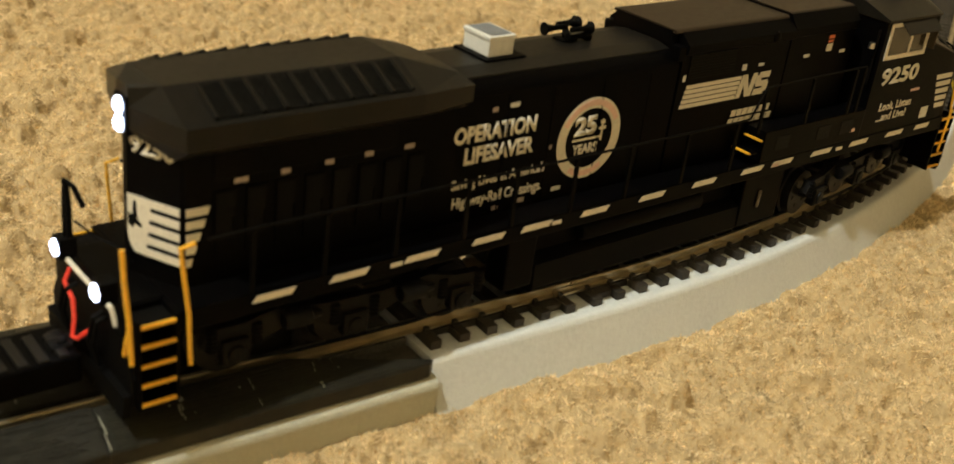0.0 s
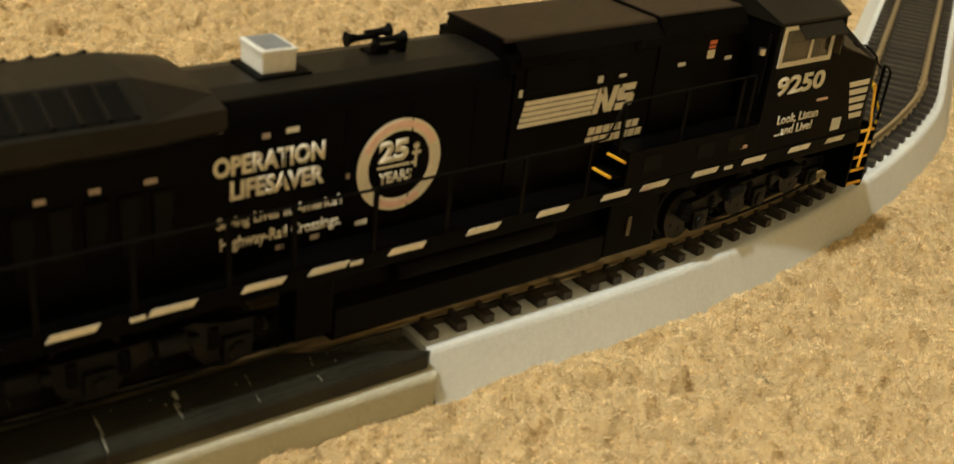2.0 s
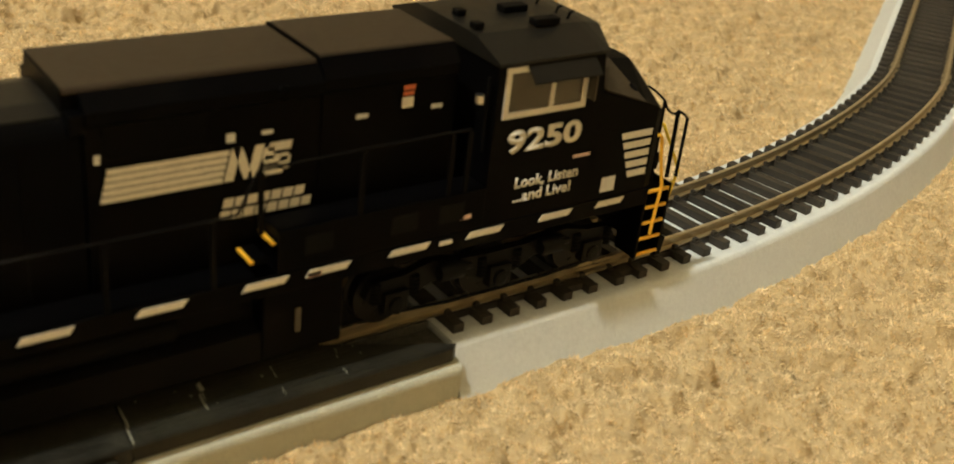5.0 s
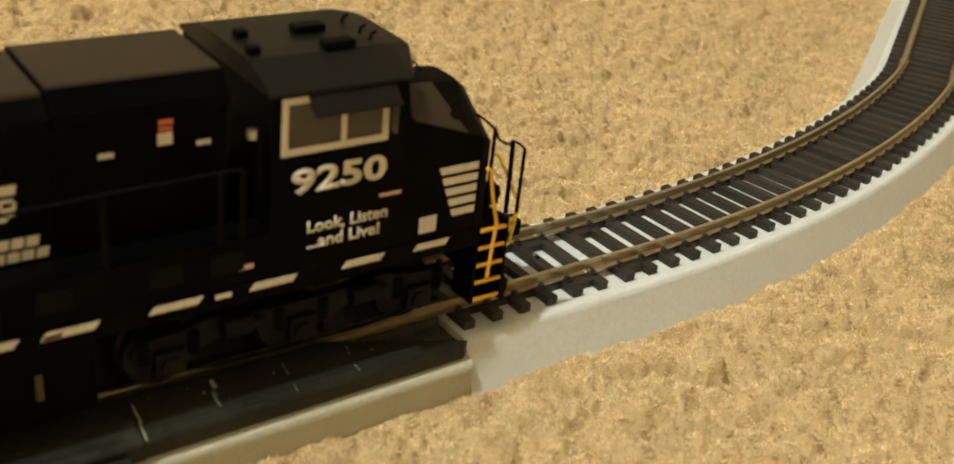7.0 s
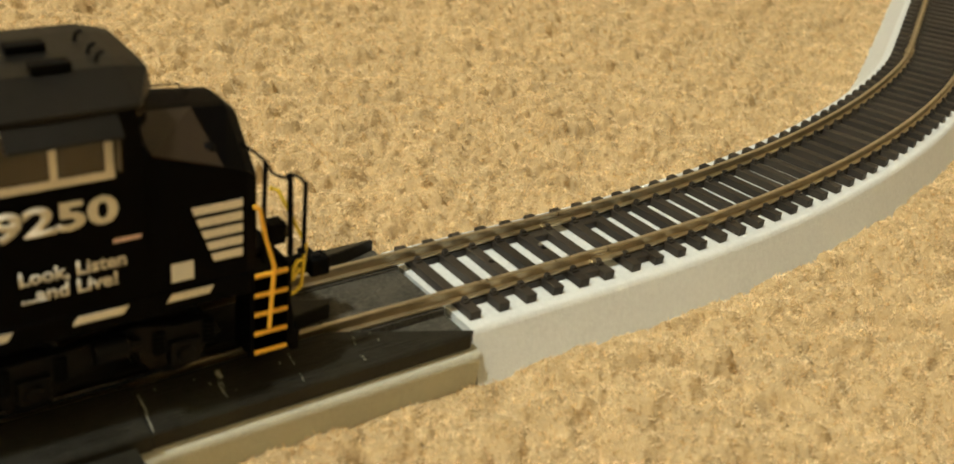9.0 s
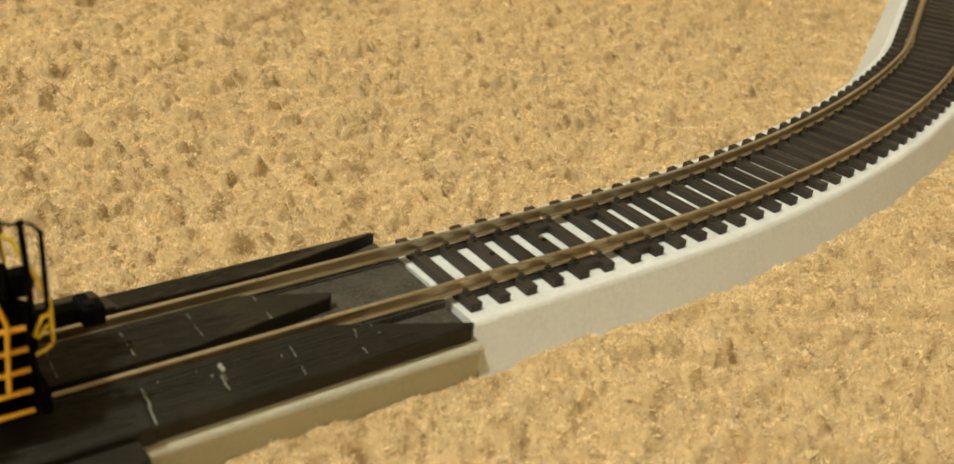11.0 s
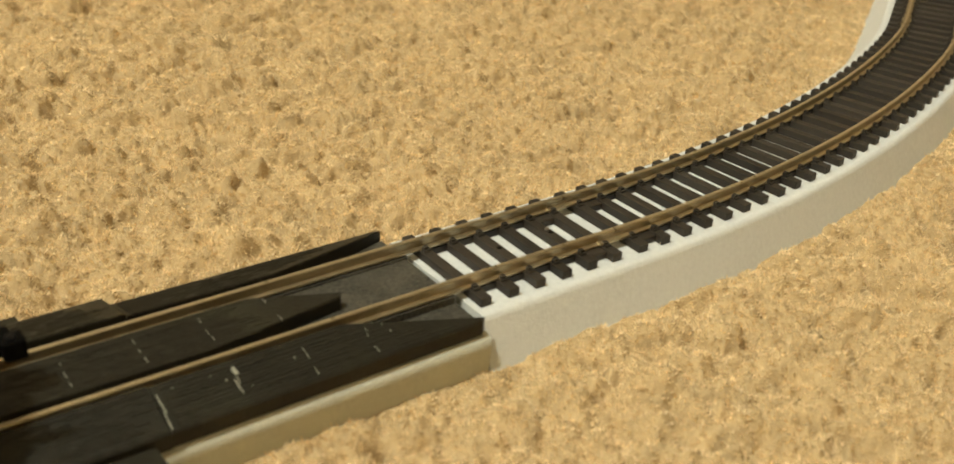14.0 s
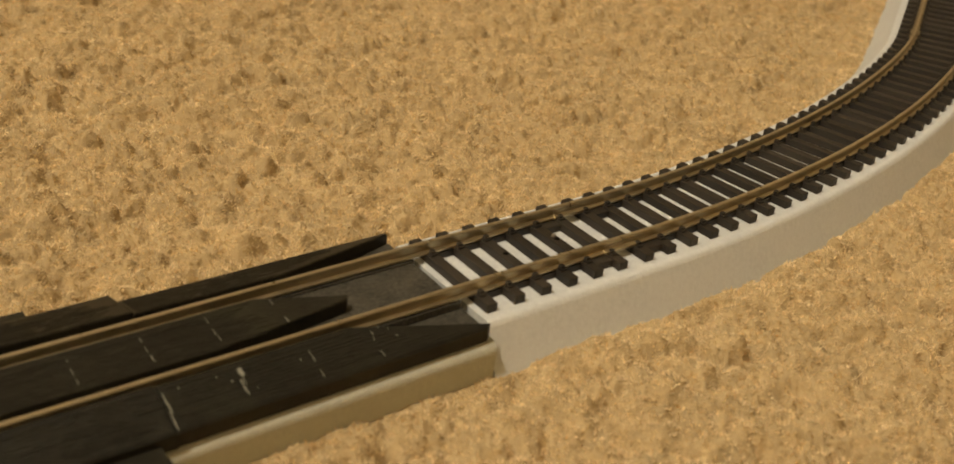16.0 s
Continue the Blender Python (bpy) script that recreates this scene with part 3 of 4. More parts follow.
def locomotive():
    loco = thing("model_locomotive", "black model diesel locomotive with white lettering and lit rear lamps", "model locomotive")

    ZK[0] = 1.068
    # frame and walkway
    bm = bmesh.new()
    box(bm, -117.0, 114.0, -17.4, 17.4, 15.6, 19.2, bev=0.25)
    sill = part("frame", bm, BLACK, loco)
    for x in (-100, -84.9, -68.9, -52.8, -40.3, -23.8, -6.2, 11.3, 28.8, 40.3, 55.8, 71.7, 88.5, 102.8):
        for side in (-1, 1):
            bm = bmesh.new()
            quad_prism(bm, rect(x - 4.2, x + 3.4, 17.4, 18.6, 0.9), 1, side * 17.38, side * 17.5)
            part("reflective_stripe", bm, WHITE, sill)
    for x in (-76, -36, 36.5, 62.0):
        bm = bmesh.new()
        quad_prism(bm, rect(x, x + 2.6, 17.3, 18.1), 1, -17.38, -17.5)
        part("reflective_stripe", bm, PINK if x == 36.5 else WHITE, sill)

    # long hood
    hood = [(-10.8, 19.2), (-10.8, 43.0), (-10.2, 44.6), (-8.6, 45.9), (-4.5, 46.7)]
    wing = [(-10.8, 41.0), (-15.2, 43.6), (-15.2, 47.2), (-6.2, 51.0), (-5.0, 51.0)]
    bm = bmesh.new()
    loft(bm, [(-58.0, mirror(hood)), (2.5, mirror(hood))])
    hood_ob = part("engine_hood", bm, BLACK, loco, smooth=True)
    # overlay on the hood top, its lighter colour stands for reflected light
    bm = bmesh.new()
    loft(bm, [(-57.0, mirror([(-8.4, 45.6), (-8.4, 46.2), (-4.5, 47.0)])), (2.0, mirror([(-8.4, 45.6), (-8.4, 46.2), (-4.5, 47.0)]))])
    part("hood_roof", bm, BLACK_SHEEN, hood_ob, "black hood roof with painted brownish sheen")
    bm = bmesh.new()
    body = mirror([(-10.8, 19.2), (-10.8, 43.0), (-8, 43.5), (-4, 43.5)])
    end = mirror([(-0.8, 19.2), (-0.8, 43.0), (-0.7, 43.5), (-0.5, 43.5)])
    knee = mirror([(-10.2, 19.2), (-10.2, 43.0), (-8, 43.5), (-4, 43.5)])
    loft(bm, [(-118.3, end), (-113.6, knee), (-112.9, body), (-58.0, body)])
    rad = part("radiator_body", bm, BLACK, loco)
    # same black as the body, painted lighter where light falls from above
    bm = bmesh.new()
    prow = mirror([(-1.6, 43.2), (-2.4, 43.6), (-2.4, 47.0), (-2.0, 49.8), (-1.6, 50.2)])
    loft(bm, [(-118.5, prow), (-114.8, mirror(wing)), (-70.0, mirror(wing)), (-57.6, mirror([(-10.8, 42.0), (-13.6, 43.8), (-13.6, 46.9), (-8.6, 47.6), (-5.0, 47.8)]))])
    wings = part("radiator_roof", bm, BLACK_SHEEN, loco)
    # sloped roof grilles with their bars
    for side in (-1, 1):
        bm = bmesh.new()
        ya, za, yb, zb = side * 14.2, 47.72, side * 7.0, 50.76
        lo = [(-109.5, ya, za), (-72.0, ya, za), (-72.0, yb, zb), (-109.5, yb, zb)]
        v0 = [bm.verts.new((x, y, z - 0.3)) for x, y, z in lo]
        v1 = [bm.verts.new((x, y, z + 0.12)) for x, y, z in lo]
        bm.faces.new(v0), bm.faces.new(v1)
        for i in range(4):
            bm.faces.new((v0[i], v0[(i + 1) % 4], v1[(i + 1) % 4], v1[i]))
        g = part("roof_grille", bm, GRILLE, wings, "fine black radiator grille")
        # bars take the lighter black so that they look lit
        bm = bmesh.new()
        for i in range(10):
            x = -109.3 + i * 4.13
            rod(bm, [(x, ya, za + 0.25), (x, yb, zb + 0.25)], 0.45, 5)
        for k in range(1, 12):
            f = k / 12
            rod(bm, [(-109.4, ya + (yb - ya) * f, za + (zb - za) * f + 0.12), (-72.1, ya + (yb - ya) * f, za + (zb - za) * f + 0.12)], 0.08, 4)
        part("grille_bar", bm, BLACK_SHEEN, g)
    # side intake and door louvres
    part("side_intake", boxes((-108, -72, -10.95, -10.7, 36.6, 41.2)), GRILLE, rad)
    bm = bmesh.new()
    for k in range(9):
        box(bm, -108, -72, -11.05, -10.8, 36.9 + k * 0.48, 37.1 + k * 0.48)
    part("intake_slat", bm, BLACK, rad)
    for k, x in enumerate((-106.0, -100.2, -94.6, -89.0, -83.4, -78.0, -72.6, -67.2)):
        bm = bmesh.new()
        box(bm, x - 2.0, x + 2.0, -11.05, -10.7, 23.5, 34.8, bev=0.1)
        door = part("hood_door", bm, BLACK, rad)
        bm = bmesh.new()
        box(bm, x - 1.6, x + 1.6, -11.1, -11.0, 26.5, 34.2)
        part("door_grille", bm, GRILLE, door)
        bm = bmesh.new()
        rod(bm, [(x + 1.5, -11.2, 28.0), (x + 1.5, -11.2, 30.0)], 0.12, 5)
        part("door_handle", bm, BLACK, door)
    for x, w, z in ((-104.5, 2.6, 35.6), (-95.8, 1.8, 35.7), (-87.2, 1.8, 35.9), (-79.0, 1.8, 36.0), (-70.4, 2.2, 36.0), (-59.2, 2.2, 42.0), (-50.0, 1.4, 39.9), (-45.6, 2.4, 40.2), (-47.2, 1.6, 19.9), (-40.4, 1.8, 20.3), (-31.2, 2.6, 21.0), (-33.5, 0.7, 30.2)):
        decal(rad if x < -62 else hood_ob, "data_plate", [rect(x, x + w, z, z + 0.9)], -11.02 if x < -62 else -10.78, SILVER if w > 2.3 and x > -62 else PLATE, "small pale data plate")
    for x in (-46, -34, -20, -6):
        bm = bmesh.new()
        box(bm, x - 0.12, x + 0.12, -10.95, -10.7, 20, 42.5)
        part("panel_seam", bm, BLACK, hood_ob)

    # rear end: lamps, number, emblem shapes, wires
    bm = bmesh.new()
    box(bm, -118.9, -114.2, -2.4, 2.4, 42.2, 48.4, bev=0.5)
    housing = part("headlight_housing", bm, BLACK, loco)
    for z in (46.7, 43.8):
        bm = bmesh.new()
        turned(bm, [(0, 1.4), (0.5, 1.3), (0.9, 0.8)], (-118.8, 0, z), (-1, 0, 0), 16)
        part("headlight_lens", bm, LED, housing, "lit cold white headlight", True)
    # the rear face folds back from the middle: marks lie on its near half
    ax, ay, fx, fy = -118.3, -0.8, 4.7, -9.4

    def facet(bm, poly):
        n = (-0.894, -0.447)
        lo = [bm.verts.new((ax + fx * u, ay + fy * u, z)) for u, z in poly]
        hi = [bm.verts.new((v.co.x + 0.1 * n[0], v.co.y + 0.1 * n[1], v.co.z)) for v in lo]
        bm.faces.new(lo), bm.faces.new(hi[::-1])
        for i in range(len(lo)):
            bm.faces.new((lo[i], lo[(i + 1) % len(lo)], hi[(i + 1) % len(lo)], hi[i]))
    lettering("road_number", "9250", rad, ax + fx * 0.07 - 0.02, 39.6, ay + fy * 0.07 - 0.04, 8.8, 2.9, bold=0.03, spin=-63.4, label="white road number")
    for k in range(5):
        bm = bmesh.new()
        z = 22.8 + k * 2.12
        facet(bm, [(0.30 + 0.035 * k, z), (0.995, z), (0.995, z + 1.35), (0.33 + 0.035 * k, z + 1.35)])
        stripe = part("end_stripe", bm, WHITE, rad, "white end stripe")
        decal(stripe, "stripe_end", [[(-112.85, z), (-112.0 + k * 0.75, z), (-111.6 + k * 0.75, z + 1.35), (-112.85, z + 1.35)]], -10.8)
    bm = bmesh.new()
    facet(bm, [(0.13, 22.9), (0.34, 22.8), (0.47, 32.63), (0.0, 32.63), (0.0, 25.6), (0.05, 24.0)])
    part("end_emblem", bm, WHITE, rad, "white emblem shape")
    bm = bmesh.new()
    facet(bm, [(0.02, 29.6), (0.10, 29.2), (0.12, 31.6), (0.17, 31.8), (0.20, 28.6), (0.28, 28.0), (0.28, 27.4), (0.14, 27.8), (0.10, 27.0), (0.02, 27.6)])
    for v in bm.verts:
        v.co.x -= 0.06
        v.co.y -= 0.03
    part("emblem_print", bm, UNDER, rad, "dark emblem print")

    # roof box and horn
    bm = bmesh.new()
    box(bm, -47.6, -37.4, -4.6, 6.0, 46.3, 47.4, bev=0.2)
    vent = part("roof_unit", bm, BLACK, loco)
    bm = bmesh.new()
    box(bm, -46.2, -39.8, -3.2, 4.8, 47.4, 50.6, bev=0.25)
    box(bm, -46.4, -39.6, -3.4, 5.0, 50.5, 51.3, bev=0.2)
    lid = part("unit_case", bm, SILVER, vent, "silver grey roof unit case")
    part("unit_screen", boxes((-45.6, -40.4, -2.7, 4.3, 51.25, 51.45)), SCREEN, lid, "dark mesh screen")
    bm = bmesh.new()
    box(bm, -22.8, -18.4, 0.6, 3.8, 46.4, 47.4, bev=0.2)
    turned(bm, [(0, 0.9), (0.8, 0.7), (1.6, 0.7), (2.0, 1.1)], (-20.6, 2.2, 46.2), (0, 0, 1), 12)
    rod(bm, [(-22.2, -0.2, 48.4), (-18.6, 4.8, 48.4)], 0.7, 8)
    horn = part("air_horn", bm, UNDER, loco, "black multi-trumpet air horn", True)
    for y, z, d, ln in ((-2.2, 49.6, 1, 4.4), (2.2, 49.6, 1, 4.0), (-1.6, 47.9, 1, 4.6), (0.8, 49.4, -1, 5.2), (-0.6, 50.4, 1, 2.0)):
        bm = bmesh.new()
        turned(bm, [(-1.2, 0.5), (ln * 0.5, 0.55), (ln * 0.85, 0.85), (ln, 1.35), (ln + 0.15, 1.3)], (-20.6 + d * 0.4, y + 2.2, z), (d, 0, 0), 14)
        part("trumpet", bm, UNDER, horn, smooth=True)

    # raised middle sections
    bm = bmesh.new()
    mid = mirror([(-11.0, 19.2), (-11.0, 45.0), (-12.2, 45.6), (-12.2, 47.4), (-9.0, 50.0)])
    loft(bm, [(3.0, mid), (41.2, mid)])
    box(bm, 0.8, 3.2, -11.6, 11.6, 44.2, 47.2, bev=0.2)
    quad_prism(bm, [(-9.0, 47.0), (9.0, 47.0), (8.4, 50.0), (-8.4, 50.0)], 0, 0.6, 3.2)
    midb = part("inverter_cabinet", bm, BLACK, loco)
    bm = bmesh.new()
    sec = mirror([(-11.2, 19.2), (-11.2, 45.4), (-12.0, 45.8), (-12.0, 47.6), (-9.6, 50.5)])
    loft(bm, [(41.4, sec), (66.6, sec)])
    aux = part("blower_cabinet", bm, BLACK, loco)
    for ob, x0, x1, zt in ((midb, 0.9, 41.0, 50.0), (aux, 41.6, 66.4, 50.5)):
        # cap over the flat top only, light from above put into its brown
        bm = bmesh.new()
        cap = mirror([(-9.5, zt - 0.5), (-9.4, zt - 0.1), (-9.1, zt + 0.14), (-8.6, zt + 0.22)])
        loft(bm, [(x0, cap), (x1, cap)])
        part("roof_panel", bm, BROWN_SHEEN, ob, "black roof panel with painted brown sheen")
    part("side_grille", boxes((5.5, 21.5, -11.25, -10.9, 39.8, 45.0)), GRILLE, midb)
    bm = bmesh.new()
    for k in range(8):
        box(bm, 5.5, 21.5, -11.36, -11.2, 40.1 + k * 0.62, 40.35 + k * 0.62)
    part("grille_slat", bm, BLACK, midb)
    decal(aux, "warning_sticker", [rect(56.2, 58.4, 43.9, 44.7), rect(56.2, 58.2, 43.0, 43.6)], -11.22, ORANGE, "orange red warning sticker")
    decal(aux, "warning_sticker", [rect(56.0, 58.2, 40.9, 42.7)], -11.22, WHITE)
    for x, z in ((47.5, 40.2), (61.8, 40.0)):
        decal(aux, "data_plate", [rect(x, x + 2.2, z, z + 0.8)], -11.22, SILVER)
    for x, z, w in ((24.8, 39.6, 1.5), (30.8, 40.0, 2.0), (4.2, 39.4, 0.9)):
        decal(midb, "data_plate", [rect(x, x + w, z, z + (1.4 if w < 1.8 else 0.7))], -11.02, SILVER)
    bm = bmesh.new()
    turned(bm, [(0, 1.3), (0.5, 1.2), (0.7, 0.6)], (34.0, -11.9, 46.6), (0, -1, 0), 12)
    part("sand_filler", bm, BLACK, midb, smooth=True)
    # livery on the cabinet: barred emblem and two rows of name bars
    decal(midb, "emblem_bar", [rect(4.9 + k * 0.28, 24.2 + k * 0.28, 33.3 + k * 1.06, 34.15 + k * 1.06) for k in range(5)], -11.0, WHITE, "white speed bars")
    decal(midb, "emblem_shape", [rect(24.4, 26.0, 33.3, 38.5, 1.4), [(26.0, 38.5), (27.6, 38.5), (29.4, 33.3), (27.8, 33.3)], rect(28.4, 30.0, 33.3, 38.5, 1.4),
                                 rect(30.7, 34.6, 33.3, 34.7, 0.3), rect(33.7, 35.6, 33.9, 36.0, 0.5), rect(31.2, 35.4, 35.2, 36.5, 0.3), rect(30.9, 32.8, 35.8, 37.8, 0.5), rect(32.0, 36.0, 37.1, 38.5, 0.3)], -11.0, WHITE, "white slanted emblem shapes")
    rows = []
    for z, x0, n, w in ((29.0, 24.2, 7, 1.75), (27.0, 23.6, 8, 1.72)):
        rows += [rect(x0 + i * (w + 0.35), x0 + i * (w + 0.35) + w, z, z + 1.5, 0.3) for i in range(n)]
    decal(midb, "name_bar", rows, -11.0, WHITE, "rows of white name bars")

    # livery on the hood
    yh = -10.8
    lettering("campaign_lettering", "OPERATION", hood_ob, -58.8, 34.6, yh, 20.8, 3.4, bold=0.045, label="bold white lettering")
    lettering("campaign_lettering", "LIFESAVER", hood_ob, -55.8, 30.4, yh, 17.8, 3.4, bold=0.045, label="bold white lettering")
    lettering("slogan_lettering", "Saving Lives at America's", hood_ob, -58.2, 25.2, yh, 24.4, 2.7, bold=0.025, label="small white slogan lettering")
    lettering("slogan_lettering", "Highway-Rail Crossings.", hood_ob, -57.6, 21.3, yh, 23.4, 2.9, bold=0.025, label="small white slogan lettering")

    def ring(cx, cz, r0, r1, a0, a1, n=28):
        out = []
        for i in range(n):
            a, b = radians(a0 + (a1 - a0) * i / n), radians(a0 + (a1 - a0) * (i + 1) / n)
            out.append([(cx + r0 * math.cos(a), cz + 0.93 * r0 * math.sin(a)), (cx + r1 * math.cos(a), cz + 0.93 * r1 * math.sin(a)), (cx + r1 * math.cos(b), cz + 0.93 * r1 * math.sin(b)), (cx + r0 * math.cos(b), cz + 0.93 * r0 * math.sin(b))])
        return out
    cx, cz = -22.3, 30.9
    badge = decal(hood_ob, "round_badge", ring(cx, cz, 6.7, 9.1, 0, 360, 48), yh, WHITE, "white ring badge")
    decal(badge, "badge_print", ring(cx, cz, 7.3, 8.6, 25, 155, 24) + ring(cx, cz, 7.3, 8.6, 235, 305, 14), yh - 0.08, PINK, "faded pink print on the ring")
    lettering("badge_number", "25", hood_ob, cx - 4.6, cz + 0.7, yh, 6.4, 4.1, bold=0.06, label="bold white number")
    lettering("badge_word", "YEARS", hood_ob, cx - 4.4, cz - 3.2, yh, 7.2, 2.2, bold=0.04, label="white word")
    decal(badge, "badge_line", [rect(cx - 4.8, cx + 3.6, cz - 0.3, cz + 0.15)], yh, WHITE)
    decal(badge, "badge_signal", [rect(cx + 3.3, cx + 3.8, cz - 1.0, cz + 3.6), rect(cx + 2.6, cx + 4.6, cz + 1.4, cz + 2.0), rect(cx + 2.9, cx + 4.2, cz + 2.6, cz + 3.3)], yh, WHITE)

    # walkway boxes by the cab with stairs
    for side in (-1, 1):
        bm = bmesh.new()
        box(bm, 31.0, 71.0, *sorted((side * 11.3, side * 17.4)), 19.2, 26.6, bev=0.25)
        wb = part("walkway_box", bm, BLACK, loco)
        for x in (38.5, 54.5, 64.0):
            bm = bmesh.new()
            quad_prism(bm, rect(x - 2.6, x + 2.6, 21.5, 24.8), 1, side * 17.38, side * 17.5)
            part("box_grille", bm, GRILLE, wb)
        for x, z in ((30.6, 24.6), (26.9, 22.1)):
            bm = bmesh.new()
            box(bm, x - 0.6, x + 2.6, *sorted((side * 11.3, side * 17.2)), z - 0.5, z)
            st = part("stair_tread", bm, BLACK, wb)
            bm = bmesh.new()
            box(bm, x - 0.75, x - 0.15, *sorted((side * 12.0, side * 17.3)), z - 0.2, z + 0.2)
            part("tread_edge", bm, YELLOW, st, "yellow step edge")

    # cab and nose
    bm = bmesh.new()
    loft(bm, [(71.0, mirror([(-17.2, 19.2), (-17.2, 48.2), (-9, 48.2)])), (95.2, mirror([(-17.2, 19.2), (-17.2, 48.2), (-9, 48.2)])), (96.4, mirror([(-17.2, 19.2), (-17.2, 40.4), (-9, 42.6)]))])
    cab = part("cab", bm, BLACK, loco)
    # roof tone is the cab's black, lightened in colour for the lit facets
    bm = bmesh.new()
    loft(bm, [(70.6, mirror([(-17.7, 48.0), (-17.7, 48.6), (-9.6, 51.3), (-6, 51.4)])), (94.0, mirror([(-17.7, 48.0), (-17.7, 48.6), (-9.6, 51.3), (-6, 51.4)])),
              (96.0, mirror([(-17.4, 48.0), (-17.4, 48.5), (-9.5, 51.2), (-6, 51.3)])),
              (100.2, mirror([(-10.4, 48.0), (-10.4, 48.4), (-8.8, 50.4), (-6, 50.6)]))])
    roof = part("cab_roof", bm, BLACK_SHEEN, loco, "black faceted cab roof with painted sheen")
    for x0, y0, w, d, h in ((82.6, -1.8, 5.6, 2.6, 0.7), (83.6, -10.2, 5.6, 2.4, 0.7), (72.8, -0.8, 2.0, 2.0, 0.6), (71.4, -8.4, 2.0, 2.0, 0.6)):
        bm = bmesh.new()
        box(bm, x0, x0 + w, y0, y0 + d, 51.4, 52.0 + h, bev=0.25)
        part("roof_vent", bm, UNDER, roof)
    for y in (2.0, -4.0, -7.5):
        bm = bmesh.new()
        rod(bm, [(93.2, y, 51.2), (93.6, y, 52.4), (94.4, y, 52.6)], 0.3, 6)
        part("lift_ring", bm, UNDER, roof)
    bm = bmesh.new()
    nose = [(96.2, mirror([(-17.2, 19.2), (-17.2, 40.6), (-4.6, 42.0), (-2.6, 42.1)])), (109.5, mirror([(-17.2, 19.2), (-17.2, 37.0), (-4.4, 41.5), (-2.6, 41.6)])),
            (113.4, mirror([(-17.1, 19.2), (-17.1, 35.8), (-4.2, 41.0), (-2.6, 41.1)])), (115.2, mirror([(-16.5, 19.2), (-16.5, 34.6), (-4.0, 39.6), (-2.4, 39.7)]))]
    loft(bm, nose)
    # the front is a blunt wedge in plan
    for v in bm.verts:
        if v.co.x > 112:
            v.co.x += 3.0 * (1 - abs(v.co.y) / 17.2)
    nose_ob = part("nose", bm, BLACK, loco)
    # thin overlay: light on the slanted face is painted as brown
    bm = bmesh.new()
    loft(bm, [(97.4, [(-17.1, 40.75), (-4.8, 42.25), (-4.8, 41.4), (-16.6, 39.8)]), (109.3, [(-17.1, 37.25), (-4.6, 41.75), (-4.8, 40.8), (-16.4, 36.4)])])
    part("nose_facet", bm, BROWN_SHEEN, nose_ob, "black slanted panel with painted brown light")
    bm = bmesh.new()
    turned(bm, [(0, 1.1), (0.5, 1.0), (0.7, 0.7)], (108.6, -13.2, 38.5), (0.2, -0.5, 0.84), 14)
    part("nose_lamp", bm, UNDER, nose_ob, smooth=True)
    bm = bmesh.new()
    rod(bm, [(103.4, 2.6, 41.6), (103.6, 2.6, 43.0), (110.2, 2.4, 42.8), (111.6, 1.6, 41.4)], 0.16, 6)
    part("nose_grab_iron", bm, UNDER, nose_ob)
    # windscreens in the middle bay that stands forward
    bm = bmesh.new()
    loft(bm, [(95.0, mirror([(-15.0, 43.0), (-15.0, 48.2), (-8, 48.2)])), (99.2, mirror([(-10.4, 43.0), (-10.4, 48.2), (-8, 48.2)]))])
    part("windscreen_bay", bm, BLACK, cab)
    def xw(y):
        return 99.25 if abs(y) < 10.4 else 99.25 - (abs(y) - 10.4) * 0.913
    for y0, y1 in ((-14.4, -10.8), (-9.6, -0.8), (0.8, 9.6), (10.8, 14.4)):
        bm = bmesh.new()
        vs = [bm.verts.new(p) for p in ((xw(y0), y0, 44.9), (xw(y1), y1, 44.9), (xw(y1), y1, 47.8), (xw(y0), y0, 47.8))]
        v2 = [bm.verts.new((v.co.x + 0.15, v.co.y, v.co.z)) for v in vs]
        bm.faces.new(vs), bm.faces.new(v2[::-1])
        for i in range(4):
            bm.faces.new((vs[i], vs[(i + 1) % 4], v2[(i + 1) % 4], v2[i]))
        part("windscreen", bm, GLASS, cab)
    # side windows
    for side in (-1, 1):
        y = side * 17.2
        def on_side(name, x0, x1, z0, z1, material, parent, out=0.12, back=0.2, label=""):
            bm = bmesh.new()
            box(bm, x0, x1, *sorted((y - side * back, y + side * out)), z0, z1, bev=0.04)
            return part(name, bm, material, parent, label)
        win = on_side("side_window", 73.6, 91.2, 39.6, 46.6, GLASS, cab, 0.06, label="smoky window glazing")
        for x0, x1, z0, z1 in ((72.6, 73.7, 38.6, 47.6), (73.7, 78.0, 46.6, 47.6), (73.7, 91.8, 38.6, 39.7), (83.0, 84.0, 39.7, 46.6), (90.6, 91.8, 39.7, 45.4)):
            on_side("window_frame", x0, x1, z0, z1, FRAME, win, 0.25, label="pale window frame")
        bm = bmesh.new()
        quad_prism(bm, [(y, 47.9), (y + side * 2.9, 45.4), (y + side * 2.9, 45.1), (y, 47.5)], 0, 77.0, 92.6)
        part("sun_awning", bm, BLACK_SHEEN, cab, "grey window awning")
        bm = bmesh.new()
        box(bm, 92.0, 92.3, *sorted((y, y + side * 2.2)), 40.2, 45.0)
        part("wind_deflector", bm, GLASS, cab)
        bm = bmesh.new()
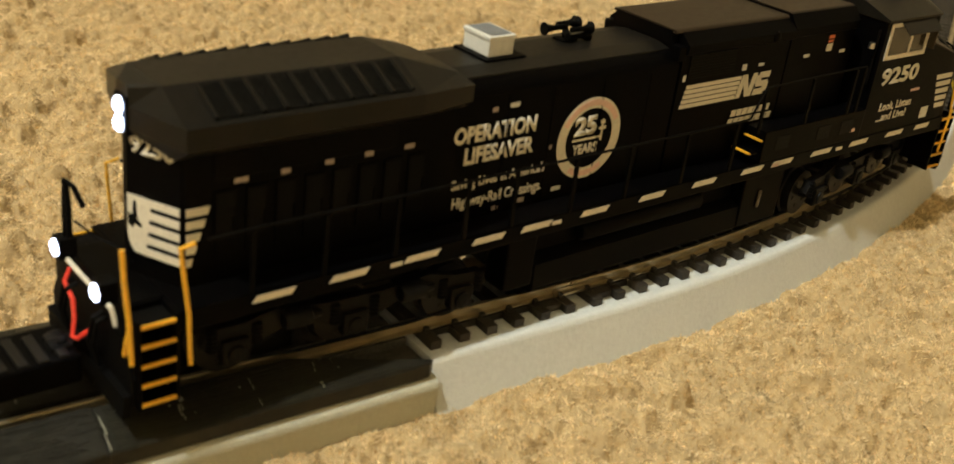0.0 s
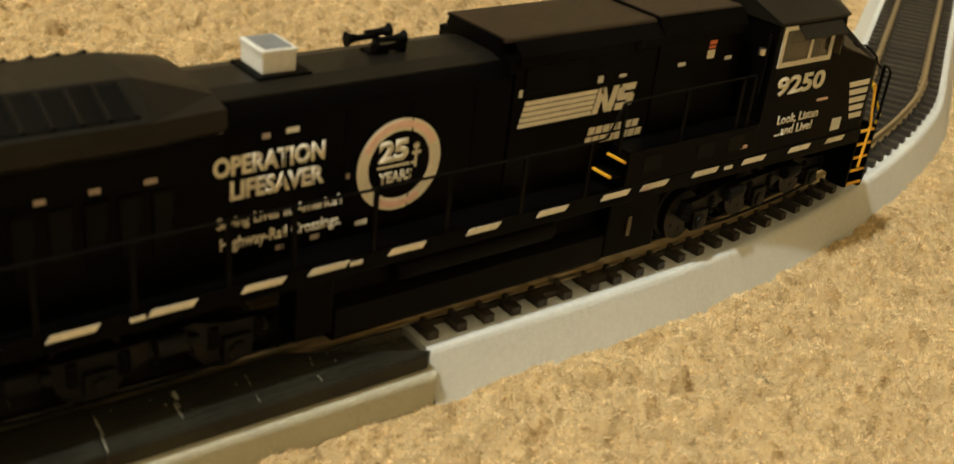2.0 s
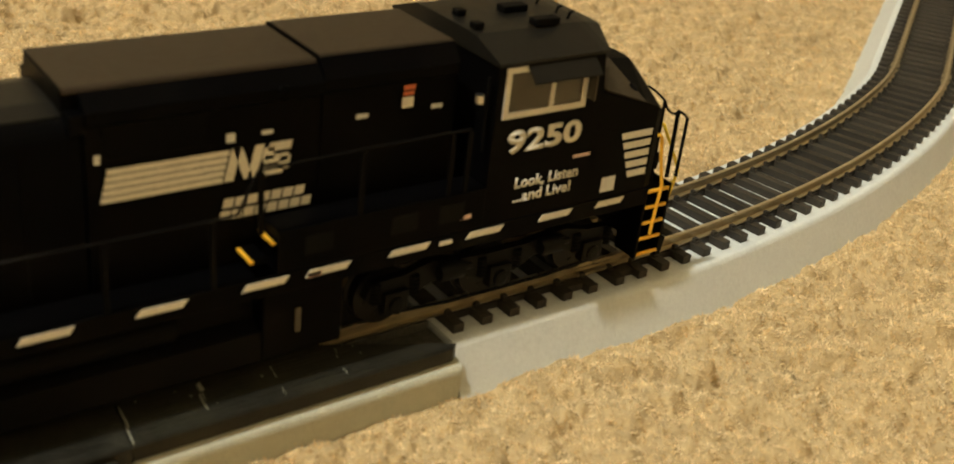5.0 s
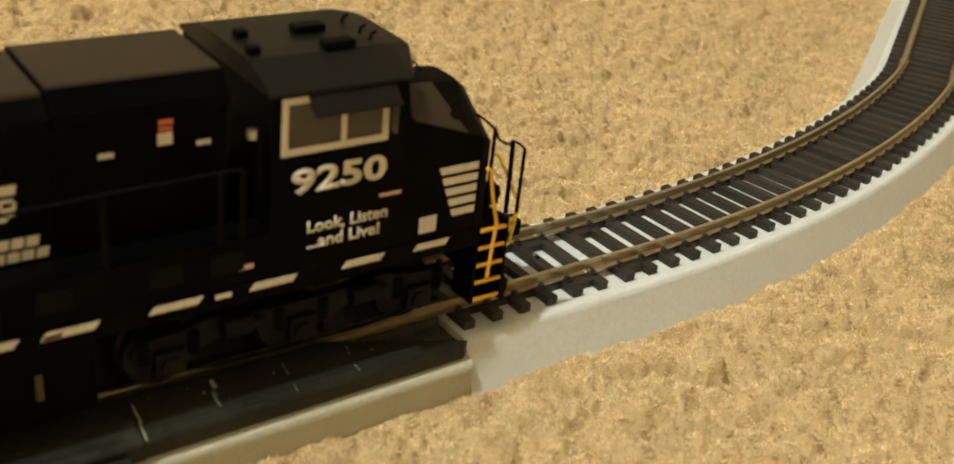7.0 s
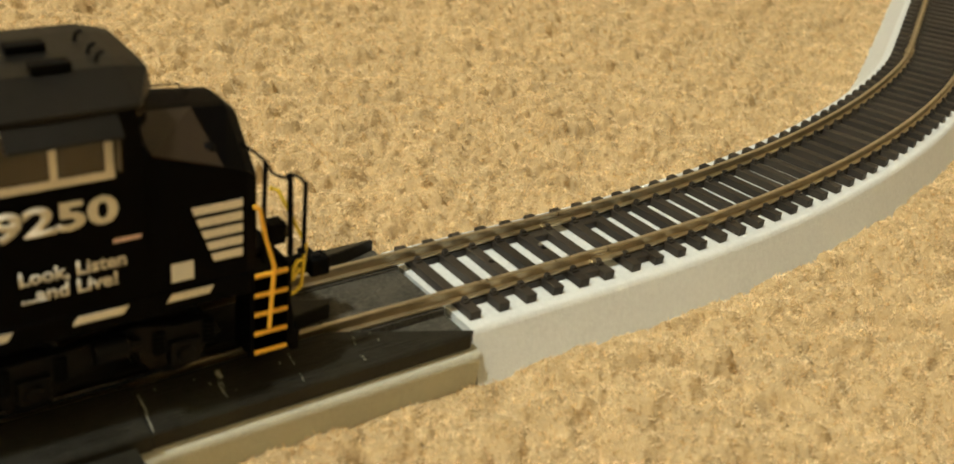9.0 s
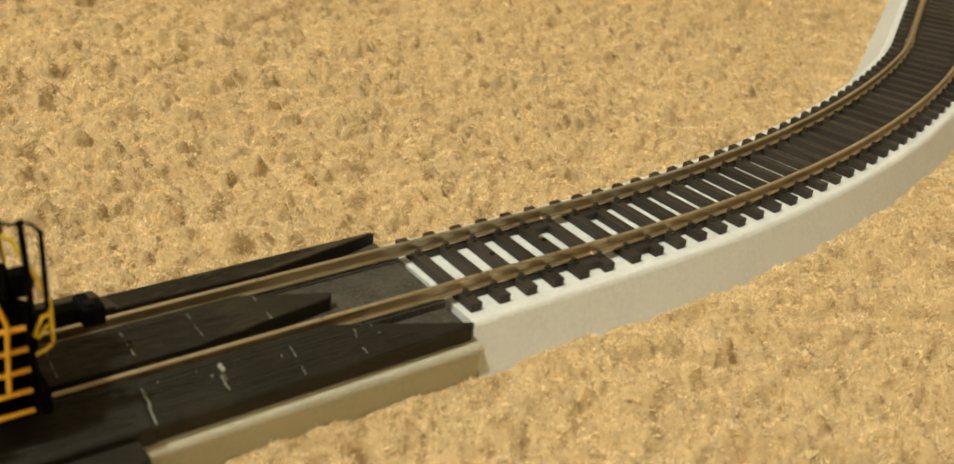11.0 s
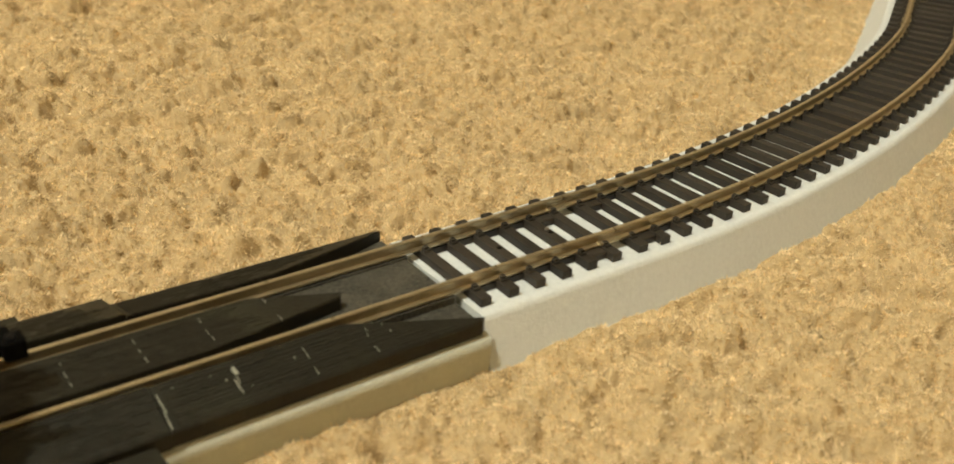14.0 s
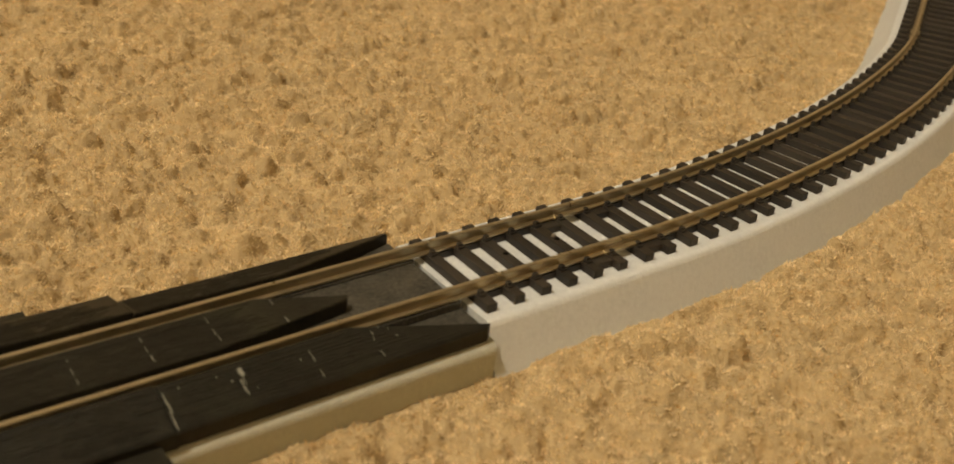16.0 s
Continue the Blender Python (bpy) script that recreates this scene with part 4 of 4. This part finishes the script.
        rod(bm, [(69.8, y * 0.93, 33), (69.8, y * 0.93, 46)], 0.3, 6)
        part("cab_grab_iron", bm, UNDER, cab)
        bm = bmesh.new()
        turned(bm, [(0, 0.8), (1.4, 0.8)], (68.6, y * 0.9, 41.6), (0, 0, 1), 10)
        part("marker_lamp", bm, CHROME, cab)
    lettering("road_number", "9250", cab, 74.5, 31.9, -17.2, 17.6, 4.4, bold=0.035, label="white road number")
    lettering("slogan_lettering", "Look, Listen", cab, 77.6, 24.7, -17.2, 15.2, 2.5, bold=0.025, label="small white slogan lettering")
    lettering("slogan_lettering", "...and Live!", cab, 77.6, 22.3, -17.2, 13.8, 2.2, bold=0.025, label="small white slogan lettering")
    decal(cab, "data_plate", [rect(91.0, 95.2, 28.8, 29.4)], -17.2, PINK)
    decal(cab, "data_plate", [rect(65.8, 68.2, 21.4, 22.2)], -17.36, PINK)
    decal(cab, "builder_plate", [rect(99.6, 103.6, 20.4, 23.4)], -17.2, SILVER, "pale builder's plate")
    for k in range(5):
        z = 30.4 - k * 2.0
        decal(nose_ob, "nose_stripe", [[(103.9 + k * 0.85, z), (112.6, z), (112.6, z + 1.3), (103.4 + k * 0.85, z + 1.3)]], -17.16, WHITE)

    # handrails along the walkways
    for side in (-1, 1):
        y = side * 17.0
        posts = [-104, -90, -75, -59, -47, -31, -15, 3, 20]
        bm = bmesh.new()
        rod(bm, [(-112, y, 30.2)] + [(x, y, 30.4) for x in posts] + [(24, y, 30.6), (27.5, y, 37.2), (46, y, 37.6), (63, y, 37.8), (66.5, y, 37.8)], 0.28, 6)
        rail_ob = part("handrail", bm, UNDER, loco)
        for x, z0, z1 in [(x, 19.2, 30.4) for x in posts] + [(28.0, 26.6, 37.2), (46, 26.6, 37.6), (63, 26.6, 37.8), (66.5, 26.6, 37.8)]:
            bm = bmesh.new()
            box(bm, x - 0.45, x + 0.45, y - 0.25, y + 0.25, z0, z1 - 0.4)
            part("stanchion", bm, UNDER, rail_ob)

    # end platforms, steps, pilots, couplers, lamps
    for e, xe in ((-1, -117.0), (1, 114.0)):
        bm = bmesh.new()
        x_out = xe + e * 7.2
        box(bm, *sorted((xe, x_out)), -11.2, 11.2, 16.4, 19.2, bev=0.25)
        plat = part("end_platform", bm, BLACK, loco)
        bm = bmesh.new()
        quad_prism(bm, [(-16.8, 4.0), (16.8, 4.0), (16.8, 9), (11.2, 17.2), (-11.2, 17.2), (-16.8, 9)], 0, x_out, x_out + e * 0.9)
        part("pilot_plate", bm, UNDER, plat)
        bm = bmesh.new()
        quad_prism(bm, [(-16.0, 2.0), (16.0, 2.0), (16.6, 6.2), (-16.6, 6.2)], 0, x_out + e * 0.9, x_out + e * 2.2)
        part("snow_plough", bm, UNDER, plat)
        if e < 0:
            bm = bmesh.new()
            rod(bm, [(x_out - 1.2, 10.5, 18.6), (x_out - 1.2, -10.5, 18.6), (x_out - 1.0, -11.5, 16.0)], 0.45, 7)
            part("end_rail", bm, FRAME, plat, "bare metal end rail")
        for side in (-1, 1):
            yi, yo = side * 11.3, side * 17.4
            bm = bmesh.new()
            for x in (xe, x_out):
                box(bm, *sorted((x, x - e * 0.6 if x == x_out else x + e * 0.6)), *sorted((yi, yo)), 3.6, 19.0)
            box(bm, *sorted((xe, x_out)), *sorted((yi, yi + side * 0.5)), 3.6, 19.0)
            well = part("step_well", bm, BLACK, plat)
            for k in range(5):
                z = 4.2 + k * 3.45
                bm = bmesh.new()
                box(bm, *sorted((xe + e * 0.5, x_out - e * 0.5)), *sorted((yi, yo - side * 0.4)), z - 0.3, z)
                part("step", bm, UNDER, well)
                bm = bmesh.new()
                box(bm, *sorted((xe + e * 0.6, x_out - e * 0.6)), *sorted((yo - side * 0.5, yo + side * 0.1)), z - 0.25, z + 0.35, bev=0.1)
                part("step_edge", bm, YELLOW, well, "yellow step edge")
            # yellow grab irons at the steps
            bm = bmesh.new()
            yy = side * 17.6
            if e < 0:
                rod(bm, [(-115.3 + (1.6 if side > 0 else 0), yy, 9.6), (-115.6 + (2.0 if side > 0 else 0), yy, 18.5), (-116.6 + (2.4 if side > 0 else 0), yy, 26.5), (-117.0 + (2.6 if side > 0 else 0), yy, 30.0), (-114.6 + (2.6 if side > 0 else 0), yy, 30.4)], 0.42 if side < 0 else 0.32, 7)
            else:
                rod(bm, [(117.2, yy, 8.6), (117.6, yy, 14.0), (118.0, yy, 19.2), (116.4, yy, 24.6), (115.3, yy, 29.6), (114.4, yy, 30.2)], 0.36, 7)
            part("grab_iron", bm, YELLOW, plat, "yellow grab iron")
            if e > 0 or side < 0:
                bm = bmesh.new()
                xo = x_out + e * 1.4
                if e < 0:
                    rod(bm, [(xo + 0.3, yy, 12.4), (xo, yy, 20.0), (xo - 0.6, yy, 27.0), (xo - 0.8, yy, 31.8)], 0.45, 7)
                    rod(bm, [(xo + 0.2, yy, 19.0), (xo - 0.2, yy * 0.97, 16.5), (xo - 0.2, yy * 0.92, 13.6)], 0.45, 7)
                else:
                    rod(bm, [(119.6, side * 12.4, 30.0), (121.0, side * 12.4, 29.4), (123.0, side * 13.8, 24.8), (124.8, side * 15.2, 20.4), (125.0, side * 14.2, 16.0), (125.2, side * 13.2, 12.0), (124.0, side * 13.6, 11.4), (121.8, side * 14.0, 11.0)], 0.34, 7)
                    rod(bm, [(125.0, side * 14.4, 17.4), (123.6, side * 14.8, 17.6), (122.2, side * 14.8, 15.0), (122.8, side * 14.4, 14.0), (124.6, side * 13.8, 15.6)], 0.34, 7)
                part("corner_handrail", bm, YELLOW if e < 0 else LEMON, plat, "bright yellow corner handrail")
            # black end railings
            bm = bmesh.new()
            if e > 0:
                rod(bm, [(117.4, side * 15.0, 19.0), (117.5, side * 14.6, 28.0), (117.9, side * 14.2, 35.4)], 0.4, 6)
                rod(bm, [(122.3, side * 14.6, 19.0), (122.2, side * 14.6, 26.0), (122.0, side * 14.6, 32.8)], 0.5, 6)
                rod(bm, [(124.4, side * 15.2, 19.0), (124.5, side * 15.2, 31.2)], 0.4, 6)
                rod(bm, [(114.6, side * 12.0, 38.0), (116.2, side * 13.0, 37.0), (117.9, side * 14.2, 35.4), (118.8, side * 14.5, 33.6), (120.0, side * 14.7, 32.8), (121.2, side * 14.7, 32.4), (122.0, side * 14.6, 32.9), (123.4, side * 15.0, 32.2), (124.6, side * 15.4, 31.0)], 0.26, 6)
            elif side > 0:
                rod(bm, [(x_out - 0.8, 9.6, 19.0), (x_out - 0.8, 9.6, 26.0), (x_out - 0.6, 9.4, 32.0), (x_out + 0.4, 8.4, 31.0), (x_out + 1.6, 7.2, 27.6)], 0.5, 7)
                rod(bm, [(x_out - 0.4, 9.0, 19.0), (x_out - 0.4, 8.6, 27.0), (x_out - 0.5, 9.2, 31.4)], 0.55, 7)
            else:
                rod(bm, [(x_out + 0.4, 8.4, 25.0), (x_out + 2.4, 4.0, 23.6), (x_out + 5.2, -1.4, 23.0), (x_out + 6.0, -2.0, 21.0)], 0.22, 6)
            part("end_railing", bm, UNDER, plat)
            bm = bmesh.new()
            ly = side * 8.7 if e > 0 else (9.6 if side > 0 else -7.6)
            box(bm, *sorted((x_out - e * 0.6, x_out + e * 2.6)), ly - 1.6, ly + 1.6, 18.6, 22.2, bev=0.3)
            lamp = part("ditch_lamp", bm, UNDER, plat)
            bm = bmesh.new()
            turned(bm, [(0, 1.5), (0.5, 1.4), (0.8, 0.8)], (x_out + e * 2.5, ly, 20.4), (e, 0, 0), 16)
            part("lamp_lens", bm, LED if e < 0 else GLASS, lamp, "lit cold white lens" if e < 0 else "unlit lens", True)
        # coupler
        cl = 15.4 if e > 0 else 8.5
        bm = bmesh.new()
        box(bm, *sorted((x_out, x_out + e * (cl - 3.0))), -1.5, 1.5, 6.6, 9.2, bev=0.25)
        box(bm, *sorted((x_out + e * (cl - 3.8), x_out + e * cl)), -3.0, 0.6, 6.2, 9.6, bev=0.5)
        box(bm, *sorted((x_out + e * (cl - 3.8), x_out + e * (cl - 1.4))), 0.4, 3.2, 6.4, 9.4, bev=0.5)
        if e < 0:
            draft = part("draft_box", boxes((x_out - 19.0, x_out - 4.6, -6.0, 5.6, 4.2, 9.0), bev=0.6), BLACK, plat, "glossy black draft box")
            for k in range(4):
                part("rib", boxes((x_out - 18.0 + k * 3.3, x_out - 16.2 + k * 3.3, -5.4, 4.6 - k * 0.7, 8.8, 9.4), bev=0.25), WHEEL, draft)
        coup = part("coupler", bm, TRUCK if e < 0 else UNDER, plat)
        bm = bmesh.new()
        turned(bm, [(0, 0.9), (0.4, 0.9), (0.5, 0.5)], (x_out + e * (cl - 2.2), -1.4, 9.5), (0, 0, 1), 10)
        part("coupler_pin", bm, TRUCK, coup)
        # hoses
        for k, yy in enumerate((-7.5, -5.8, 5.0, 6.6)):
            bm = bmesh.new()
            rod(bm, [(x_out, yy, 16.0), (x_out + e * 2.4, yy + 0.3, 15.0), (x_out + e * 3.2, yy + 0.6, 11.0), (x_out + e * 2.6, yy, 7.5)], 0.45, 6)
            part("air_hose", bm, UNDER, plat)
    bm = bmesh.new()
    rod(bm, [(-125.4, 7.0, 17.6), (-126.6, 6.6, 15.6), (-126.4, 4.6, 14.0), (-127.0, 2.0, 14.6), (-127.4, 0.6, 12.0), (-128.2, -0.4, 9.4), (-128.0, -2.2, 9.8), (-127.0, -4.6, 12.2)], 0.42, 7)
    part("red_wire", bm, RED, loco, "loose red wire", True)

    # underframe: fuel tank, air tanks, side panels
    bm = bmesh.new()
    tank = mirror([(-11.0, 1.6), (-15.2, 2.0), (-16.2, 3.2), (-16.0, 8.4), (-12.8, 9.6), (-12.4, 14.2), (-6, 15.6)])
    loft(bm, [(-37.6, tank), (28.9, tank)])
    part("fuel_tank", bm, UNDER, loco, "dark matt fuel tank")
    for side in (-1, 1):
        bm = bmesh.new()
        turned(bm, [(0, 1.6), (0.8, 2.2), (38.0, 2.2), (38.8, 1.6)], (-24, side * 14.0, 12.2), (1, 0, 0), 16)
        part("air_tank", bm, UNDER, loco, smooth=True)
        bm = bmesh.new()
        box(bm, 29.0, 44.0, *sorted((side * 10, side * 16.4)), 3.2, 15.4, bev=0.4)
        panel = part("side_panel", bm, BLACK, loco)
        bm = bmesh.new()
        box(bm, 34.8, 36.0, *sorted((side * 16.3, side * 16.8)), 7.2, 11.6, bev=0.2)
        part("fuel_gauge", bm, GLASS, panel, "dull upright gauge")
        bm = bmesh.new()
        box(bm, -46.0, -38.2, *sorted((side * 10, side * 16.2)), 4.4, 15.2, bev=0.4)
        part("battery_box", bm, BLACK, loco)

    # trucks: keyed with their wheelsets
    trucks = []
    for xc in (-80.0, 80.0):
        bm = bmesh.new()
        box(bm, -26, 26, -4.5, 4.5, 7.0, 14.5, bev=0.4)
        truck = part("truck", bm, UNDER, loco, "matt black six-wheel truck")
        truck.location = (xc * S, 0, 0)
        for side in (-1, 1):
            bm = bmesh.new()
            y0, y1 = sorted((side * 12.4, side * 14.4))
            quad_prism(bm, [(-30, 8.2), (-28.5, 11.0), (-22, 11.2), (-16, 12.6), (-6, 11.4), (6, 11.4), (16, 12.6), (22, 11.2), (28.5, 11.0), (30, 8.2), (27, 6.8), (20, 6.8), (15, 8.6), (9, 8.6), (4, 6.4), (-4, 6.4), (-9, 8.6), (-15, 8.6), (-20, 6.8), (-27, 6.8)], 1, y0, y1)
            sf = part("side_frame", bm, TRUCK, truck)
            for ax in (-23.7, 0.0, 23.7):
                bm = bmesh.new()
                box(bm, ax - 2.6, ax + 2.6, *sorted((side * 13.0, side * 15.4)), 4.4, 8.8, bev=0.4)
                turned(bm, [(0, 1.7), (0.6, 1.6), (0.8, 0.9)], (ax, side * 15.2, 6.2), (0, side, 0), 14)
                part("journal_box", bm, TRUCK, sf)
                for dx in (-4.2, 4.2):
                    bm = bmesh.new()
                    for k in range(5):
                        turned(bm, [(0, 0.9), (0.35, 1.15), (0.7, 0.9)], (ax + dx, side * 14.2, 7.0 + k * 0.8), (0, 0, 1), 9)
                    part("coil_spring", bm, UNDER, sf)
            for dx in (-12.0, 12.0):
                bm = bmesh.new()
                turned(bm, [(0, 1.5), (0.5, 1.8), (5.0, 1.8), (5.6, 0.8), (7.5, 0.6)], (dx - 3.0, side * 15.4, 10.6), (1, 0, 0), 12)
                part("brake_cylinder", bm, TRUCK, sf, smooth=True)
            bm = bmesh.new()
            rod(bm, [(-27, side * 15.0, 5.0), (-12, side * 15.2, 4.0), (12, side * 15.2, 4.0), (27, side * 15.0, 5.0)], 0.35, 6)
            part("brake_rod", bm, UNDER, sf)
        sets = []
        for ax in (-23.7, 0.0, 23.7):
            bm = bmesh.new()
            rod(bm, [(0, -12.0, 0), (0, 12.0, 0)], 1.0, 8)
            for side in (-1, 1):
                turned(bm, [(-1.2, 5.4), (-1.2, 6.0), (1.0, 6.0), (1.3, 6.7), (1.6, 6.7), (1.7, 5.0), (0.6, 2.0)], (0, side * 8.75, 0), (0, -side, 0), 26)
                for k in range(6):
                    a = 2 * math.pi * k / 6
                    turned(bm, [(0, 0.6), (0.25, 0.6)], (3.6 * math.cos(a), side * 9.9, 3.6 * math.sin(a)), (0, side, 0), 6)
            ZK[0] = 1.0
            wset = part("wheelset", bm, WHEEL, truck, "blackened metal wheelset", True)
            wset.location = (ax * S, 0, 6.0 * S)
            sets.append((wset, ax))
            ZK[0] = 1.068
        trucks.append((truck, xc, sets))
    ZK[0] = 1.0
    return loco, trucks


# ---------------- build ----------------
room()
carpet()
bed()
pad(track())
LOCO, TRUCKS = locomotive()

# rear truck's distance past the joint, mm
S_ROWS = [(0.0, -57.90), (0.5, -68.31), (1.0, -79.45), (1.5, -91.34), (2.0, -104.20), (2.5, -118.97), (3.0, -134.64), (3.5, -150.53), (4.0, -165.15), (4.6, -180.9), (5.2, -194.9), (5.8, -207.8), (6.5, -222.79), (7.0, -235.41), (7.5, -247.43), (8.0, -258.94), (8.5, -269.80), (9.0, -281.31), (9.6, -294.8), (10.2, -308.0), (10.8, -319.8), (11.5, -329.9), (12.0, -332.7), (13.0, -334.9), (13.5, -335.7), (14.0, -337.8), (14.5, -341.3), (15.0, -344.2), (15.5, -348.0), (16.0, -352.0)]


def s_at(t):
    ts = [r[0] for r in S_ROWS]
    return float(np.interp(t, ts, [r[1] for r in S_ROWS]))


def chord(s):
    """Both truck centres for a rear truck at s, and the second one's place along the track."""
    ax, ay, _ = track_at(s)
    lo, hi = s, s + 300
    for _ in range(50):
        m = (lo + hi) / 2
        bx, by, _ = track_at(m)
        if math.hypot(bx - ax, by - ay) < 160:
            lo = m
        else:
            hi = m
    bx, by, _ = track_at(lo)
    return ax, ay, bx, by, lo


def motions():
    rows, yaw = [], {}
    for t, s in S_ROWS:
        ax, ay, bx, by, sf = chord(s)
        head = math.atan2(by - ay, bx - ax)
        rows.append((t, pose((ax + bx) / 2 * S, (ay + by) / 2 * S, RH * S, 0, 0, math.degrees(head))))
        yaw[t] = (math.degrees(track_at(s)[2] - head), math.degrees(track_at(sf)[2] - head))
    walk(LOCO, rows)
    for i, (truck, xc, sets) in enumerate(TRUCKS):
        walk(truck, [(t, pose(xc * S, 0, 0, 0, 0, yaw[t][i])) for t, _ in S_ROWS])
        for wset, ax in sets:
            walk(wset, [(k * 0.25, pose(ax * S, 0, 6.0 * S, 0, math.degrees(s_at(k * 0.25) / 6.0), 0)) for k in range(65)])


motions()
